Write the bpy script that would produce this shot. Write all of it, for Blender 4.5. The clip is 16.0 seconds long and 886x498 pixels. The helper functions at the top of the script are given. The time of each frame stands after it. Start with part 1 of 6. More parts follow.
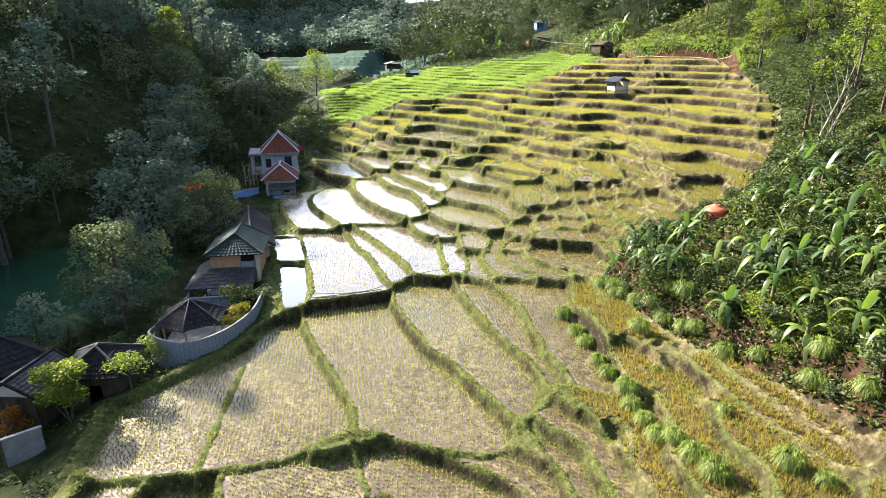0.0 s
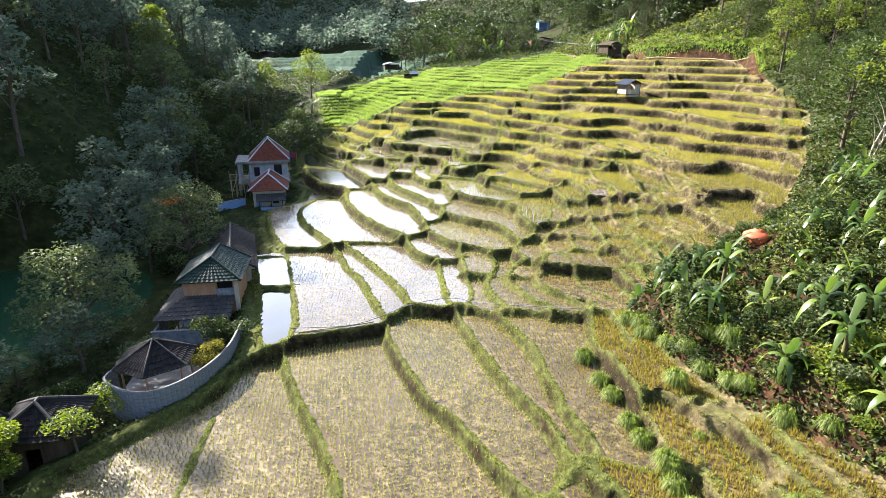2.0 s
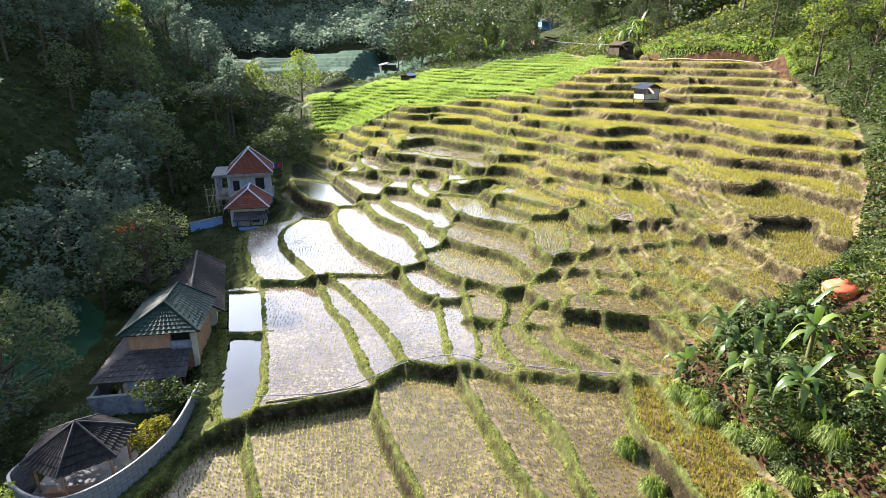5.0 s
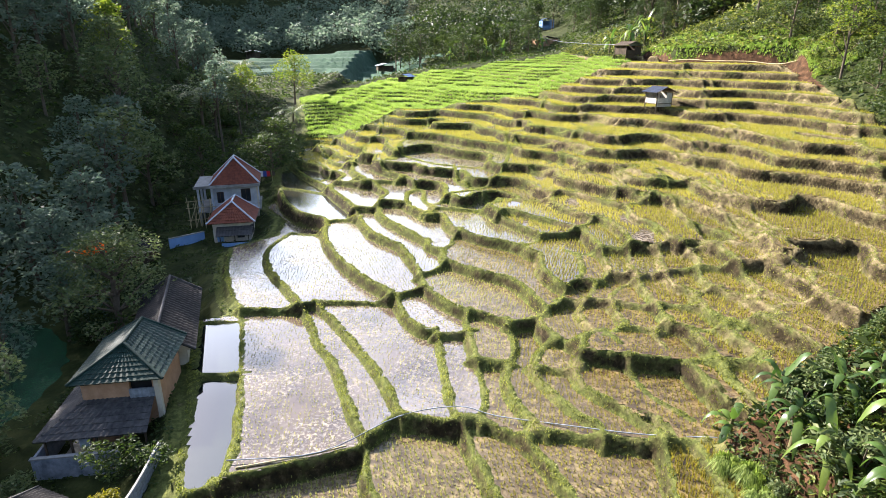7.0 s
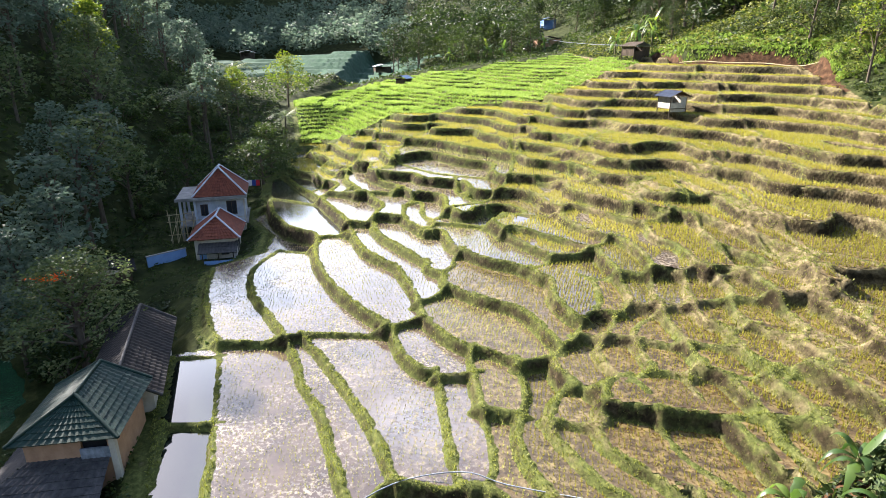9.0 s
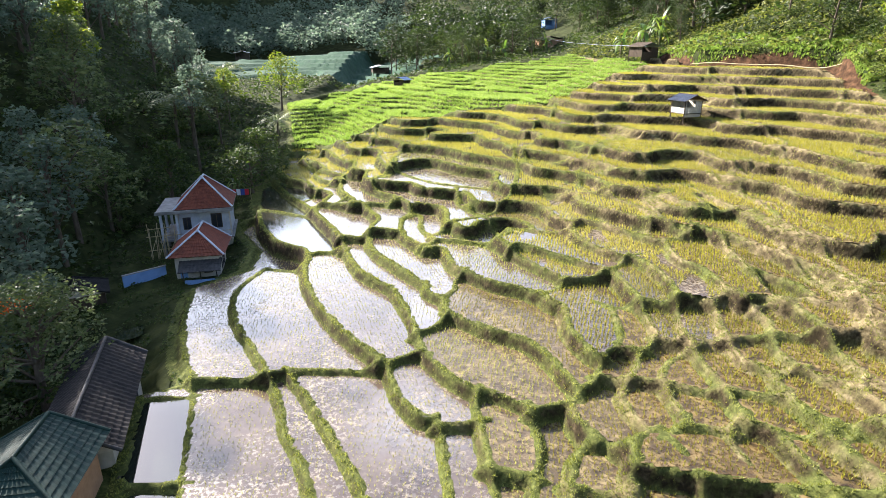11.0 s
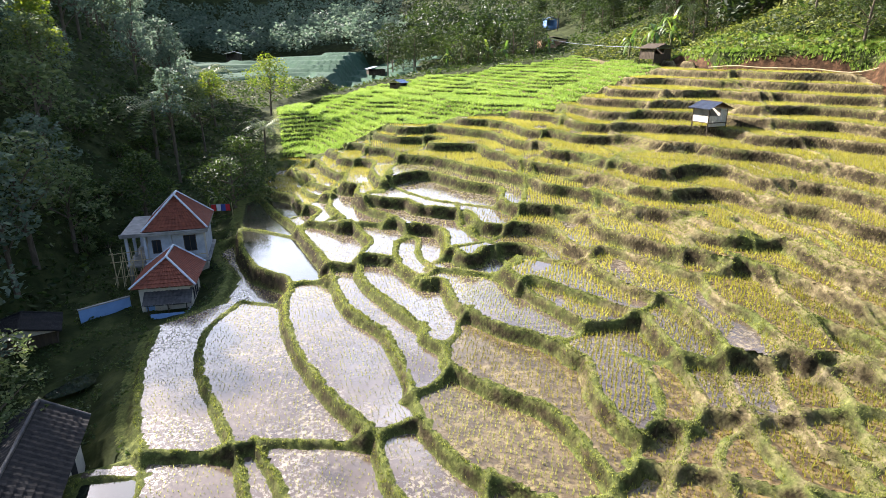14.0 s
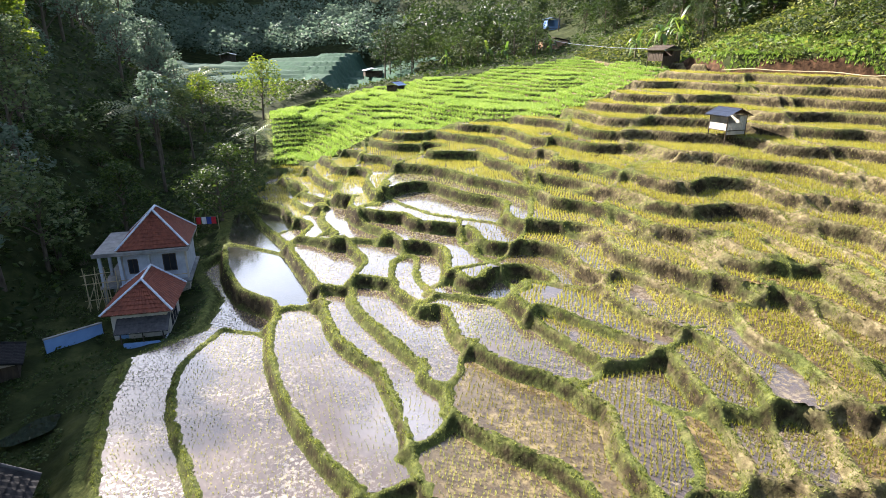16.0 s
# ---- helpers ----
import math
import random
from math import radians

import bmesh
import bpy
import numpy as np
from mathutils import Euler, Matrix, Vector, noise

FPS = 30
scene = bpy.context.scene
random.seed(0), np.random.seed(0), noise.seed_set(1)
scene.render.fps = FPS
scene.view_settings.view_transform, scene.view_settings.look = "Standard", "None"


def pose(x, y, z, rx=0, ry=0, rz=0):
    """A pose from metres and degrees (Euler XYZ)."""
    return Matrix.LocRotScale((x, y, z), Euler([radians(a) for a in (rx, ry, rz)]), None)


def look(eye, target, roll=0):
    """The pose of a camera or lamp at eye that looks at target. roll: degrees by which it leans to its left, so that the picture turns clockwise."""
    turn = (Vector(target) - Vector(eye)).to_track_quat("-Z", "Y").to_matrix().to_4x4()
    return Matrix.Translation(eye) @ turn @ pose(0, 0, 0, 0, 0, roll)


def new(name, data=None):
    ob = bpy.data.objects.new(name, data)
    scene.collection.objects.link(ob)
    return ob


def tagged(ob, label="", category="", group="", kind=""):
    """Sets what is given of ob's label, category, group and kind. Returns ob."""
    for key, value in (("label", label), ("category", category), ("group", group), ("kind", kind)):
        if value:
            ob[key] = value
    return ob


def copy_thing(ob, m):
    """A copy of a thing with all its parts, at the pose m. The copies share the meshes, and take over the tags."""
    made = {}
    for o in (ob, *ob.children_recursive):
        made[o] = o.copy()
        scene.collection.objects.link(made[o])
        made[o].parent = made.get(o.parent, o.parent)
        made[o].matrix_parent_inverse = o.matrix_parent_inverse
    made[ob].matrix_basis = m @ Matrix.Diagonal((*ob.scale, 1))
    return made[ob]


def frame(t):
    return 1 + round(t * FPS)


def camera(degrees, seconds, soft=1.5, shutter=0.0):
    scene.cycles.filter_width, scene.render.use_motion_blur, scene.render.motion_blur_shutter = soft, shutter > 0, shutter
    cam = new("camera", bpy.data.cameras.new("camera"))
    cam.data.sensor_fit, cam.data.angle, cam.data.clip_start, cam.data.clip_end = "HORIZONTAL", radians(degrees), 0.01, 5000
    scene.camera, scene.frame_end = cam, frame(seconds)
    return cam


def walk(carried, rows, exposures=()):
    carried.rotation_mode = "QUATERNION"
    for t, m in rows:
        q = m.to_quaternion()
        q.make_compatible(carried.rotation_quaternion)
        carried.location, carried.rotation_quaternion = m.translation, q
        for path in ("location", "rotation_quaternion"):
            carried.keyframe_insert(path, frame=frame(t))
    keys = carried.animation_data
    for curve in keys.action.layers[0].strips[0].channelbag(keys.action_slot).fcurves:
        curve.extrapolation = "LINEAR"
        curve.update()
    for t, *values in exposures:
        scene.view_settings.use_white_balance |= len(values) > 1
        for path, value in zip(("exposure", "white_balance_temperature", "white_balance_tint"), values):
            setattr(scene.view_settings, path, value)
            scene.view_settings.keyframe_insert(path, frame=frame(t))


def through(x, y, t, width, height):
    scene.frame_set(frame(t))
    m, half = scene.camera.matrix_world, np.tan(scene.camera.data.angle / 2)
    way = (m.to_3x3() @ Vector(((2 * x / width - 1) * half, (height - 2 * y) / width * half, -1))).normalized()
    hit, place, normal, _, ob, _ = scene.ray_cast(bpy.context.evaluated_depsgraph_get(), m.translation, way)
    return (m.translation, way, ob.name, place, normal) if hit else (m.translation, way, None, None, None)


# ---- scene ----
cam = camera(74.9, 16.0, soft=0.6)
METRES, EYE, TILT, LEAN, TURN = 40.0, 19.0, -19.0, 0.0, 0.0
ROWS = [
    (0.0, 0.0, 0.0, 0.0, 0.0, 0.0, 0.0),
    (0.5, -0.001, 0.0346, 0.0129, -0.01, -0.0, 0.0),
    (1.0, -0.0015, 0.0692, 0.0257, -0.02, -0.0, -0.0),
    (1.5, -0.0021, 0.1038, 0.0383, -0.03, 0.0, -0.01),
    (2.0, -0.0025, 0.1382, 0.0511, -0.04, -0.02, -0.01),
    (2.5, -0.0029, 0.1723, 0.0634, -0.06, -0.02, -0.01),
    (3.0, -0.0043, 0.2053, 0.0759, -0.09, -0.04, -0.01),
    (3.5, -0.0051, 0.2381, 0.0882, -0.11, -0.06, 0.02),
    (4.0, -0.0059, 0.271, 0.0999, -0.14, -0.06, 0.01),
    (6.5, -0.0085, 0.4301, 0.1596, -0.3, -0.1, 0.08),
    (7.0, -0.0092, 0.4599, 0.1717, -0.34, -0.12, 0.11),
    (7.5, -0.0098, 0.4893, 0.1835, -0.37, -0.13, 0.12),
    (8.0, -0.0106, 0.5178, 0.1952, -0.4, -0.14, 0.14),
    (8.5, -0.0108, 0.5459, 0.2065, -0.42, -0.16, 0.16),
    (9.0, -0.0115, 0.5734, 0.2171, -0.45, -0.16, 0.18),
    (11.5, -0.0139, 0.7065, 0.2676, -0.58, -0.17, 0.25),
    (12.0, -0.0143, 0.7326, 0.2773, -0.62, -0.17, 0.25),
    (12.5, -0.0147, 0.7584, 0.2871, -0.66, -0.16, 0.25),
    (13.0, -0.0154, 0.7838, 0.297, -0.68, -0.17, 0.27),
    (13.5, -0.0162, 0.809, 0.3071, -0.72, -0.18, 0.28),
    (14.0, -0.0166, 0.834, 0.3167, -0.77, -0.17, 0.28),
    (14.5, -0.0171, 0.8588, 0.3267, -0.8, -0.17, 0.31),
    (15.0, -0.0172, 0.884, 0.3363, -0.83, -0.15, 0.33),
    (15.5, -0.0184, 0.9087, 0.347, -0.9, -0.17, 0.35),
    (16.0, -0.0189, 0.9335, 0.3576, -0.93, -0.17, 0.36),
]
walk(cam, [(t, pose(0, 0, EYE, TILT, LEAN, TURN) @ pose(METRES * x, METRES * y, METRES * z, 90 + pitch, roll, yaw)) for t, x, y, z, yaw, pitch, roll in ROWS], exposures=[(0.0, 2.29, 6350, 15), (16.0, 2.25, 6350, 15)])

# ---- light: low morning sun over the ridge, hazy sky ----
CLOUD = 58.0
SUN_EL, SUN_AZ = 30.5, -52.0          # degrees; azimuth from straight ahead, minus to the left
to_sun = Vector((math.sin(radians(SUN_AZ)) * math.cos(radians(SUN_EL)), math.cos(radians(SUN_AZ)) * math.cos(radians(SUN_EL)), math.sin(radians(SUN_EL))))
world = bpy.data.worlds.new("sky")
scene.world = world
world.use_nodes = True
wn = world.node_tree
sky = wn.nodes.new("ShaderNodeTexSky")
sky.sky_type, sky.sun_disc = "NISHITA", False
sky.sun_elevation, sky.sun_rotation = radians(SUN_EL), radians(SUN_AZ)
sky.air_density, sky.dust_density, sky.ozone_density = 1.0, 1.5, 1.0

# broken white cloud over the blue, and haze that glows round the sun
def sky_node(kind, a=None, b=None, **values):
    n = wn.nodes.new("ShaderNode" + kind)
    for sock, src in zip(n.inputs, (a, b)):
        if isinstance(src, (int, float)):
            sock.default_value = src
        elif src is not None:
            wn.links.new(src, sock)
    for key, value in values.items():
        n.inputs[key.replace("_", " ")].default_value = value
    return n


def sky_math(op, a, b):
    n = sky_node("Math", a, b)
    n.operation = op
    return n.outputs[0]


ray_way = sky_node("TexCoord").outputs["Generated"]
ray_up = sky_node("SeparateXYZ", ray_way).outputs[2]
flat = sky_node("VectorMath", ray_way, sky_math("ADD", ray_up, 0.25))
flat.operation = "DIVIDE"
puff = sky_node("TexNoise", flat.outputs[0], Scale=2.4, Detail=7.0).outputs["Fac"]
cover = sky_node("MapRange", puff, From_Min=0.545, From_Max=0.65, To_Max=0.75).outputs[0]
toward = sky_node("VectorMath", ray_way)
toward.operation = "DOT_PRODUCT"
toward.inputs[1].default_value = to_sun
glow = sky_node("MapRange", toward.outputs["Value"], From_Min=0.45, From_Max=0.97).outputs[0]
low = sky_node("MapRange", ray_up, From_Min=0.52, From_Max=0.22, To_Min=0.05).outputs[0]
veil = sky_math("MAXIMUM", sky_math("MULTIPLY", glow, low), sky_math("MULTIPLY", cover, sky_math("ADD", glow, 0.16)))
deep = sky_node("VectorMath", sky.outputs["Color"])
deep.operation = "SCALE"
deep.inputs["Scale"].default_value = 2.5
over = sky_node("MixRGB", veil, deep.outputs[0])
over.inputs[2].default_value = (CLOUD * 0.90, CLOUD * 0.99, CLOUD * 1.14, 1)
wn.links.new(over.outputs[0], wn.nodes["Background"].inputs["Color"])
wn.nodes["Background"].inputs["Strength"].default_value = 0.028
sun = new("sun", bpy.data.lights.new("sun", "SUN"))
sun.data.energy, sun.data.angle, sun.data.color = 4.9, radians(0.6), (1.0, 0.925, 0.83)
sun.matrix_world = look(to_sun * 300, (0, 0, 0))


# ---- materials ----
class Nodes:
    """A short way to write node materials."""

    def __init__(self, name):
        self.mat = bpy.data.materials.new(name)
        self.mat.use_nodes = True
        self.tree = self.mat.node_tree
        self.bsdf = self.tree.nodes["Principled BSDF"]
        self.out = self.tree.nodes["Material Output"]

    def node(self, kind, **values):
        n = self.tree.nodes.new("ShaderNode" + kind)
        for key, value in values.items():
            n.inputs[key.replace("_", " ")].default_value = value
        return n

    def link(self, a, b):
        self.tree.links.new(a, b)

    def coords(self, scale=(1, 1, 1)):
        g = self.node("NewGeometry")
        m = self.node("Mapping")
        m.inputs["Scale"].default_value = scale
        self.link(g.outputs["Position"], m.inputs["Vector"])
        return m.outputs["Vector"]

    def local(self, scale=(1, 1, 1)):
        g = self.node("TexCoord")
        m = self.node("Mapping")
        m.inputs["Scale"].default_value = scale
        self.link(g.outputs["Object"], m.inputs["Vector"])
        return m.outputs["Vector"]

    def noise(self, vec, scale, detail=4.0, rough=0.55):
        n = self.node("TexNoise", Scale=scale, Detail=detail, Roughness=rough)
        self.link(vec, n.inputs["Vector"])
        return n.outputs["Fac"]

    def ramp(self, fac, *stops):
        n = self.node("ValToRGB")
        e = n.color_ramp.elements
        while len(e) < len(stops):
            e.new(0.5)
        for el, (p, c) in zip(e, stops):
            el.position = p
            el.color = (*c, 1) if len(c) == 3 else c
        self.link(fac, n.inputs["Fac"])
        return n.outputs["Color"]

    def mix(self, fac, a, b):
        n = self.node("MixRGB")
        for sock, v in ((n.inputs[0], fac), (n.inputs[1], a), (n.inputs[2], b)):
            if isinstance(v, (int, float)):
                sock.default_value = v
            elif isinstance(v, tuple):
                sock.default_value = (*v, 1)
            else:
                self.link(v, sock)
        return n.outputs[0]

    def math(self, op, a, b=0.0):
        n = self.node("Math")
        n.operation = op
        for sock, v in ((n.inputs[0], a), (n.inputs[1], b)):
            if isinstance(v, (int, float)):
                sock.default_value = v
            else:
                self.link(v, sock)
        return n.outputs[0]

    def bump(self, height, strength, distance):
        n = self.node("Bump", Strength=strength, Distance=distance)
        self.link(height, n.inputs["Height"])
        self.link(n.outputs["Normal"], self.bsdf.inputs["Normal"])

    def colour(self, c):
        self.link(c, self.bsdf.inputs["Base Color"])

    def set(self, **values):
        for key, value in values.items():
            self.bsdf.inputs[key.replace("_", " ")].default_value = value
        return self


def leafy(name, dark, mid, light, through=0.45, rough=0.55, spec=0.28):
    """Leaves: each clump its own shade, light shining through."""
    k = Nodes(name)
    rnd = k.math("FRACT", k.math("ADD", k.node("NewGeometry").outputs["Random Per Island"], k.node("ObjectInfo").outputs["Random"]))
    big = k.noise(k.coords(), 0.13, 3)
    c = k.ramp(k.math("ADD", k.math("MULTIPLY", rnd, 0.6), k.math("MULTIPLY", k.math("SUBTRACT", big, 0.3), 0.9)), (0.1, dark), (0.5, mid), (0.95, light))
    k.colour(c)
    k.set(Roughness=rough)
    k.bsdf.inputs["Specular IOR Level"].default_value = spec
    t = k.node("BsdfTranslucent")
    bright = k.node("HueSaturation", Saturation=1.1, Value=1.5)
    k.link(c, bright.inputs["Color"])
    k.link(bright.outputs[0], t.inputs["Color"])
    m = k.node("MixShader", Fac=through)
    k.link(k.bsdf.outputs[0], m.inputs[1])
    k.link(t.outputs[0], m.inputs[2])
    k.link(m.outputs[0], k.out.inputs["Surface"])
    return k.mat


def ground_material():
    """Bunds and risers: worn earth under short grass, greener in patches, drier up the slope; steep faces near-black to
    stand in for shade.
    """
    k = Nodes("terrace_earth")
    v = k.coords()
    shaded_soil = k.ramp(k.noise(v, 2.1, 7, 0.7), (0.3, (0.007, 0.006, 0.0035)), (0.52, (0.026, 0.02, 0.01)), (0.75, (0.1, 0.077, 0.042)))
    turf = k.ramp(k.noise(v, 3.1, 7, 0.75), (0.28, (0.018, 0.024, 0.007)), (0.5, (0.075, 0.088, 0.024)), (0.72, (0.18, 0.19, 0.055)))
    # dry tops are paled a little for a rim-lit edge
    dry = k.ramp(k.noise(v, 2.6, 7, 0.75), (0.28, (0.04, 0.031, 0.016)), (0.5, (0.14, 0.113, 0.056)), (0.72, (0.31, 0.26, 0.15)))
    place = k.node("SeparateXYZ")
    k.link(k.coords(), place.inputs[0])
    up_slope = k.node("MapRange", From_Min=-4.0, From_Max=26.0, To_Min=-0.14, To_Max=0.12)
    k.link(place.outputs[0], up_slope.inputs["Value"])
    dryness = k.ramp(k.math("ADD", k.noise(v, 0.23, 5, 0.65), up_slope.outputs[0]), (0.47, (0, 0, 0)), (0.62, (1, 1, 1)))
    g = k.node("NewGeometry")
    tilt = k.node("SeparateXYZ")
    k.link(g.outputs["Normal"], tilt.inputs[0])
    # steep faces take the near-black soil, so riser shade is in the colour
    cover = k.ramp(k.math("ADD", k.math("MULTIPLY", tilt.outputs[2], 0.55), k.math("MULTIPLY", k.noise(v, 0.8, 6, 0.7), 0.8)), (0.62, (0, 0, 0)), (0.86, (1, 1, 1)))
    k.colour(k.mix(cover, shaded_soil, k.mix(dryness, turf, dry)))
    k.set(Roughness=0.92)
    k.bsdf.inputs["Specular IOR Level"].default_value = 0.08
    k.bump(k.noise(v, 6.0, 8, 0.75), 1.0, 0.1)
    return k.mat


def bank_soil():
    k = Nodes("red_bank_soil")
    v = k.coords()
    k.colour(k.ramp(k.noise(v, 1.4, 7, 0.7), (0.3, (0.014, 0.008, 0.005)), (0.5, (0.045, 0.025, 0.013)), (0.74, (0.14, 0.075, 0.04))))
    k.set(Roughness=0.95)
    k.bsdf.inputs["Specular IOR Level"].default_value = 0.08
    k.bump(k.noise(v, 5.0, 8, 0.7), 0.9, 0.1)
    return k.mat


def forest_floor():
    k = Nodes("undergrowth_floor")
    v = k.coords()
    c = k.ramp(k.noise(v, 0.5, 7, 0.7), (0.3, (0.010, 0.014, 0.004)), (0.5, (0.026, 0.034, 0.010)), (0.7, (0.06, 0.066, 0.022)))
    k.colour(c)
    k.set(Roughness=0.95)
    k.bsdf.inputs["Specular IOR Level"].default_value = 0.08
    k.bump(k.noise(v, 1.2, 6, 0.6), 0.7, 0.25)
    return k.mat


def paddy_material(name, deep, light, rough=0.05, ripple=0.012, litter=0.5, ior=1.5, thick=0.0, pale=(0.23, 0.185, 0.11)):
    """Shallow muddy water: mud showing through, a wet gloss, floating litter."""
    k = Nodes(name)
    v = k.coords()
    mud = k.ramp(k.noise(v, 0.35, 5, 0.6), (0.3, deep), (0.7, light))
    fleck = k.ramp(k.noise(v, 4.2, 6, 0.75), (0.47 - thick, (0, 0, 0)), (0.58 - thick, (1, 1, 1)))
    patch = k.ramp(k.noise(v, 0.22, 3), (0.32 - 2 * thick, (0, 0, 0)), (0.6 - 2 * thick, (1, 1, 1)))
    cover = k.math("MULTIPLY", k.math("MULTIPLY", fleck, patch), litter)
    clod = k.ramp(k.noise(v, 1.9, 4), (0.4, (0.03, 0.02, 0.011)), (0.6, pale))
    k.colour(k.mix(cover, mud, clod))
    k.link(k.math("ADD", k.math("MULTIPLY", cover, 0.55), rough), k.bsdf.inputs["Roughness"])
    k.set(IOR=ior)
    k.bump(k.noise(v, 7.0, 3), 1.0, ripple)
    return k.mat


def plain(name, dark, light, scale=2.0, rough=0.8, metal=0.0, relief=0.01, stretch=(1, 1, 1), stain=0.35):
    """Paint, plaster, wood, metal: fine grain, and stains at a larger scale."""
    k = Nodes(name)
    v = k.local(stretch)
    base_c = k.ramp(k.noise(v, scale, 6, 0.65), (0.3, dark), (0.7, light))
    st = k.ramp(k.noise(k.local((1, 1, 0.35)), scale * 0.35, 5, 0.7), (0.5, (0, 0, 0)), (0.72, (1, 1, 1)))
    k.colour(k.mix(k.math("MULTIPLY", st, stain), base_c, tuple(0.35 * c for c in dark)))
    k.set(Roughness=rough, Metallic=metal)
    k.bsdf.inputs["Specular IOR Level"].default_value = 0.5 if rough < 0.45 else 0.2
    k.bump(k.noise(v, scale * 6, 5), 0.6, relief)
    return k.mat


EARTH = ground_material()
FLOOR = forest_floor()
BANK_SOIL = bank_soil()
FAR_FIELD = plain("far_rice_field", (0.02, 0.052, 0.034), (0.042, 0.09, 0.052), 0.4, 1.0)
WET = paddy_material("muddy_paddy_water", (0.035, 0.022, 0.007), (0.1, 0.064, 0.022), 0.09, 0.012, 0.82, 1.5, 0.06, (0.2, 0.145, 0.055))
NEAR = paddy_material("seedling_paddy_water", (0.05, 0.036, 0.018), (0.12, 0.088, 0.05), 0.08, 0.012, 0.95, 1.45, 0.03, (0.2, 0.155, 0.07))
OPEN = paddy_material("open_paddy_water", (0.05, 0.036, 0.026), (0.115, 0.086, 0.064), 0.05, 0.003, 0.9, 1.95)
RIPPLED = paddy_material("rippled_water", (0.012, 0.014, 0.012), (0.03, 0.03, 0.024), 0.02, 0.004, 0.15, 1.9)
POND = paddy_material("still_pond_water", (0.012, 0.016, 0.012), (0.02, 0.024, 0.016), 0.0, 0.0004, 0.0, 2.3)
GREEN_POND = paddy_material("green_pond_water", (0.012, 0.05, 0.025), (0.02, 0.075, 0.035), 0.12, 0.01, 0.1)
RICE_YOUNG = leafy("young_rice", (0.15, 0.175, 0.04), (0.27, 0.285, 0.075), (0.44, 0.42, 0.16))
RICE_GOLD = leafy("yellowing_rice", (0.12, 0.115, 0.022), (0.2, 0.175, 0.034), (0.3, 0.245, 0.062), 0.5)
RICE_OLIVE = leafy("olive_rice", (0.11, 0.115, 0.02), (0.19, 0.185, 0.035), (0.29, 0.265, 0.065), 0.5)
RICE_FAR = leafy("sunny_rice", (0.17, 0.175, 0.03), (0.26, 0.25, 0.046), (0.38, 0.35, 0.09), 0.5)
RICE_LUSH = leafy("lush_rice", (0.12, 0.2, 0.04), (0.2, 0.29, 0.06), (0.31, 0.38, 0.11))
GRASS = leafy("bund_grass", (0.06, 0.08, 0.018), (0.18, 0.205, 0.042), (0.4, 0.4, 0.11))
TUFT = leafy("tussock_grass", (0.06, 0.10, 0.018), (0.17, 0.23, 0.05), (0.38, 0.43, 0.15), 0.45)
LEAF = leafy("broad_leaves", (0.018, 0.034, 0.009), (0.038, 0.062, 0.014), (0.09, 0.12, 0.026), 0.35)
LEAF_PALE = leafy("pale_leaves", (0.045, 0.072, 0.025), (0.095, 0.125, 0.046), (0.18, 0.2, 0.082), 0.35)
SCRUB = leafy("hill_scrub", (0.035, 0.048, 0.012), (0.095, 0.115, 0.026), (0.23, 0.235, 0.06), 0.4)
# darker copy of LEAF, with the shade on far trees in its colour
SHADED_LEAF = leafy("shaded_leaves", (0.012, 0.022, 0.007), (0.026, 0.044, 0.011), (0.06, 0.085, 0.02), 0.3)
BANK_LEAF = leafy("bank_leaves", (0.012, 0.024, 0.007), (0.046, 0.068, 0.016), (0.2, 0.23, 0.05), 0.35)
LEAF_YELLOW = leafy("yellow_green_leaves", (0.07, 0.12, 0.015), (0.13, 0.18, 0.025), (0.24, 0.25, 0.04), 0.4)
# paler than such leaves are: the valley haze is put into this colour
HAZED_WOODS = leafy("hazed_forest_leaves", (0.06, 0.095, 0.065), (0.105, 0.145, 0.10), (0.155, 0.195, 0.13), 0.45)
BANANA = leafy("banana_leaf", (0.03, 0.062, 0.014), (0.07, 0.125, 0.026), (0.24, 0.31, 0.06), 0.4, 0.32, 0.5)
BARK = plain("bark", (0.06, 0.045, 0.03), (0.15, 0.12, 0.09), 4.0, 0.9, 0.0, 0.03, (1, 1, 0.3))


# ---- mesh helpers ----
def mesh_np(name, verts, faces, material, smooth=False):
    """A mesh from arrays of corners and of triangles or quads."""
    verts, faces = np.asarray(verts, np.float32), np.asarray(faces, np.int32)
    me = bpy.data.meshes.new(name)
    n, k = faces.shape
    me.vertices.add(len(verts))
    me.vertices.foreach_set("co", verts.ravel())
    me.loops.add(n * k)
    me.loops.foreach_set("vertex_index", faces.ravel())
    me.polygons.add(n)
    me.polygons.foreach_set("loop_start", np.arange(0, n * k, k, dtype=np.int32))
    me.polygons.foreach_set("loop_total", np.full(n, k, np.int32))
    me.update(calc_edges=True)
    me.polygons.foreach_set("use_smooth", np.full(n, smooth))
    me.materials.append(material)
    return me


def part(name, bm, material, parent, label=""):
    """One bmesh as one mesh object under a thing or a part."""
    if isinstance(bm, bmesh.types.BMesh):
        me = bpy.data.meshes.new(name)
        bm.to_mesh(me)
        bm.free()
        me.materials.append(material)
    else:
        me = bm
    ob = new(name, me)
    ob.parent = parent
    return tagged(ob, label)


def thing(name, m, label, category, group="", kind=""):
    """An Empty at a thing's base, which its parts hang on."""
    ob = new(name)
    ob.empty_display_size = 0.2
    ob.matrix_basis = m
    return tagged(ob, label, category, group, kind)


def smooth_step(a, b, v):
    u = np.clip((v - a) / (b - a), 0, 1)
    return u * u * (3 - 2 * u)


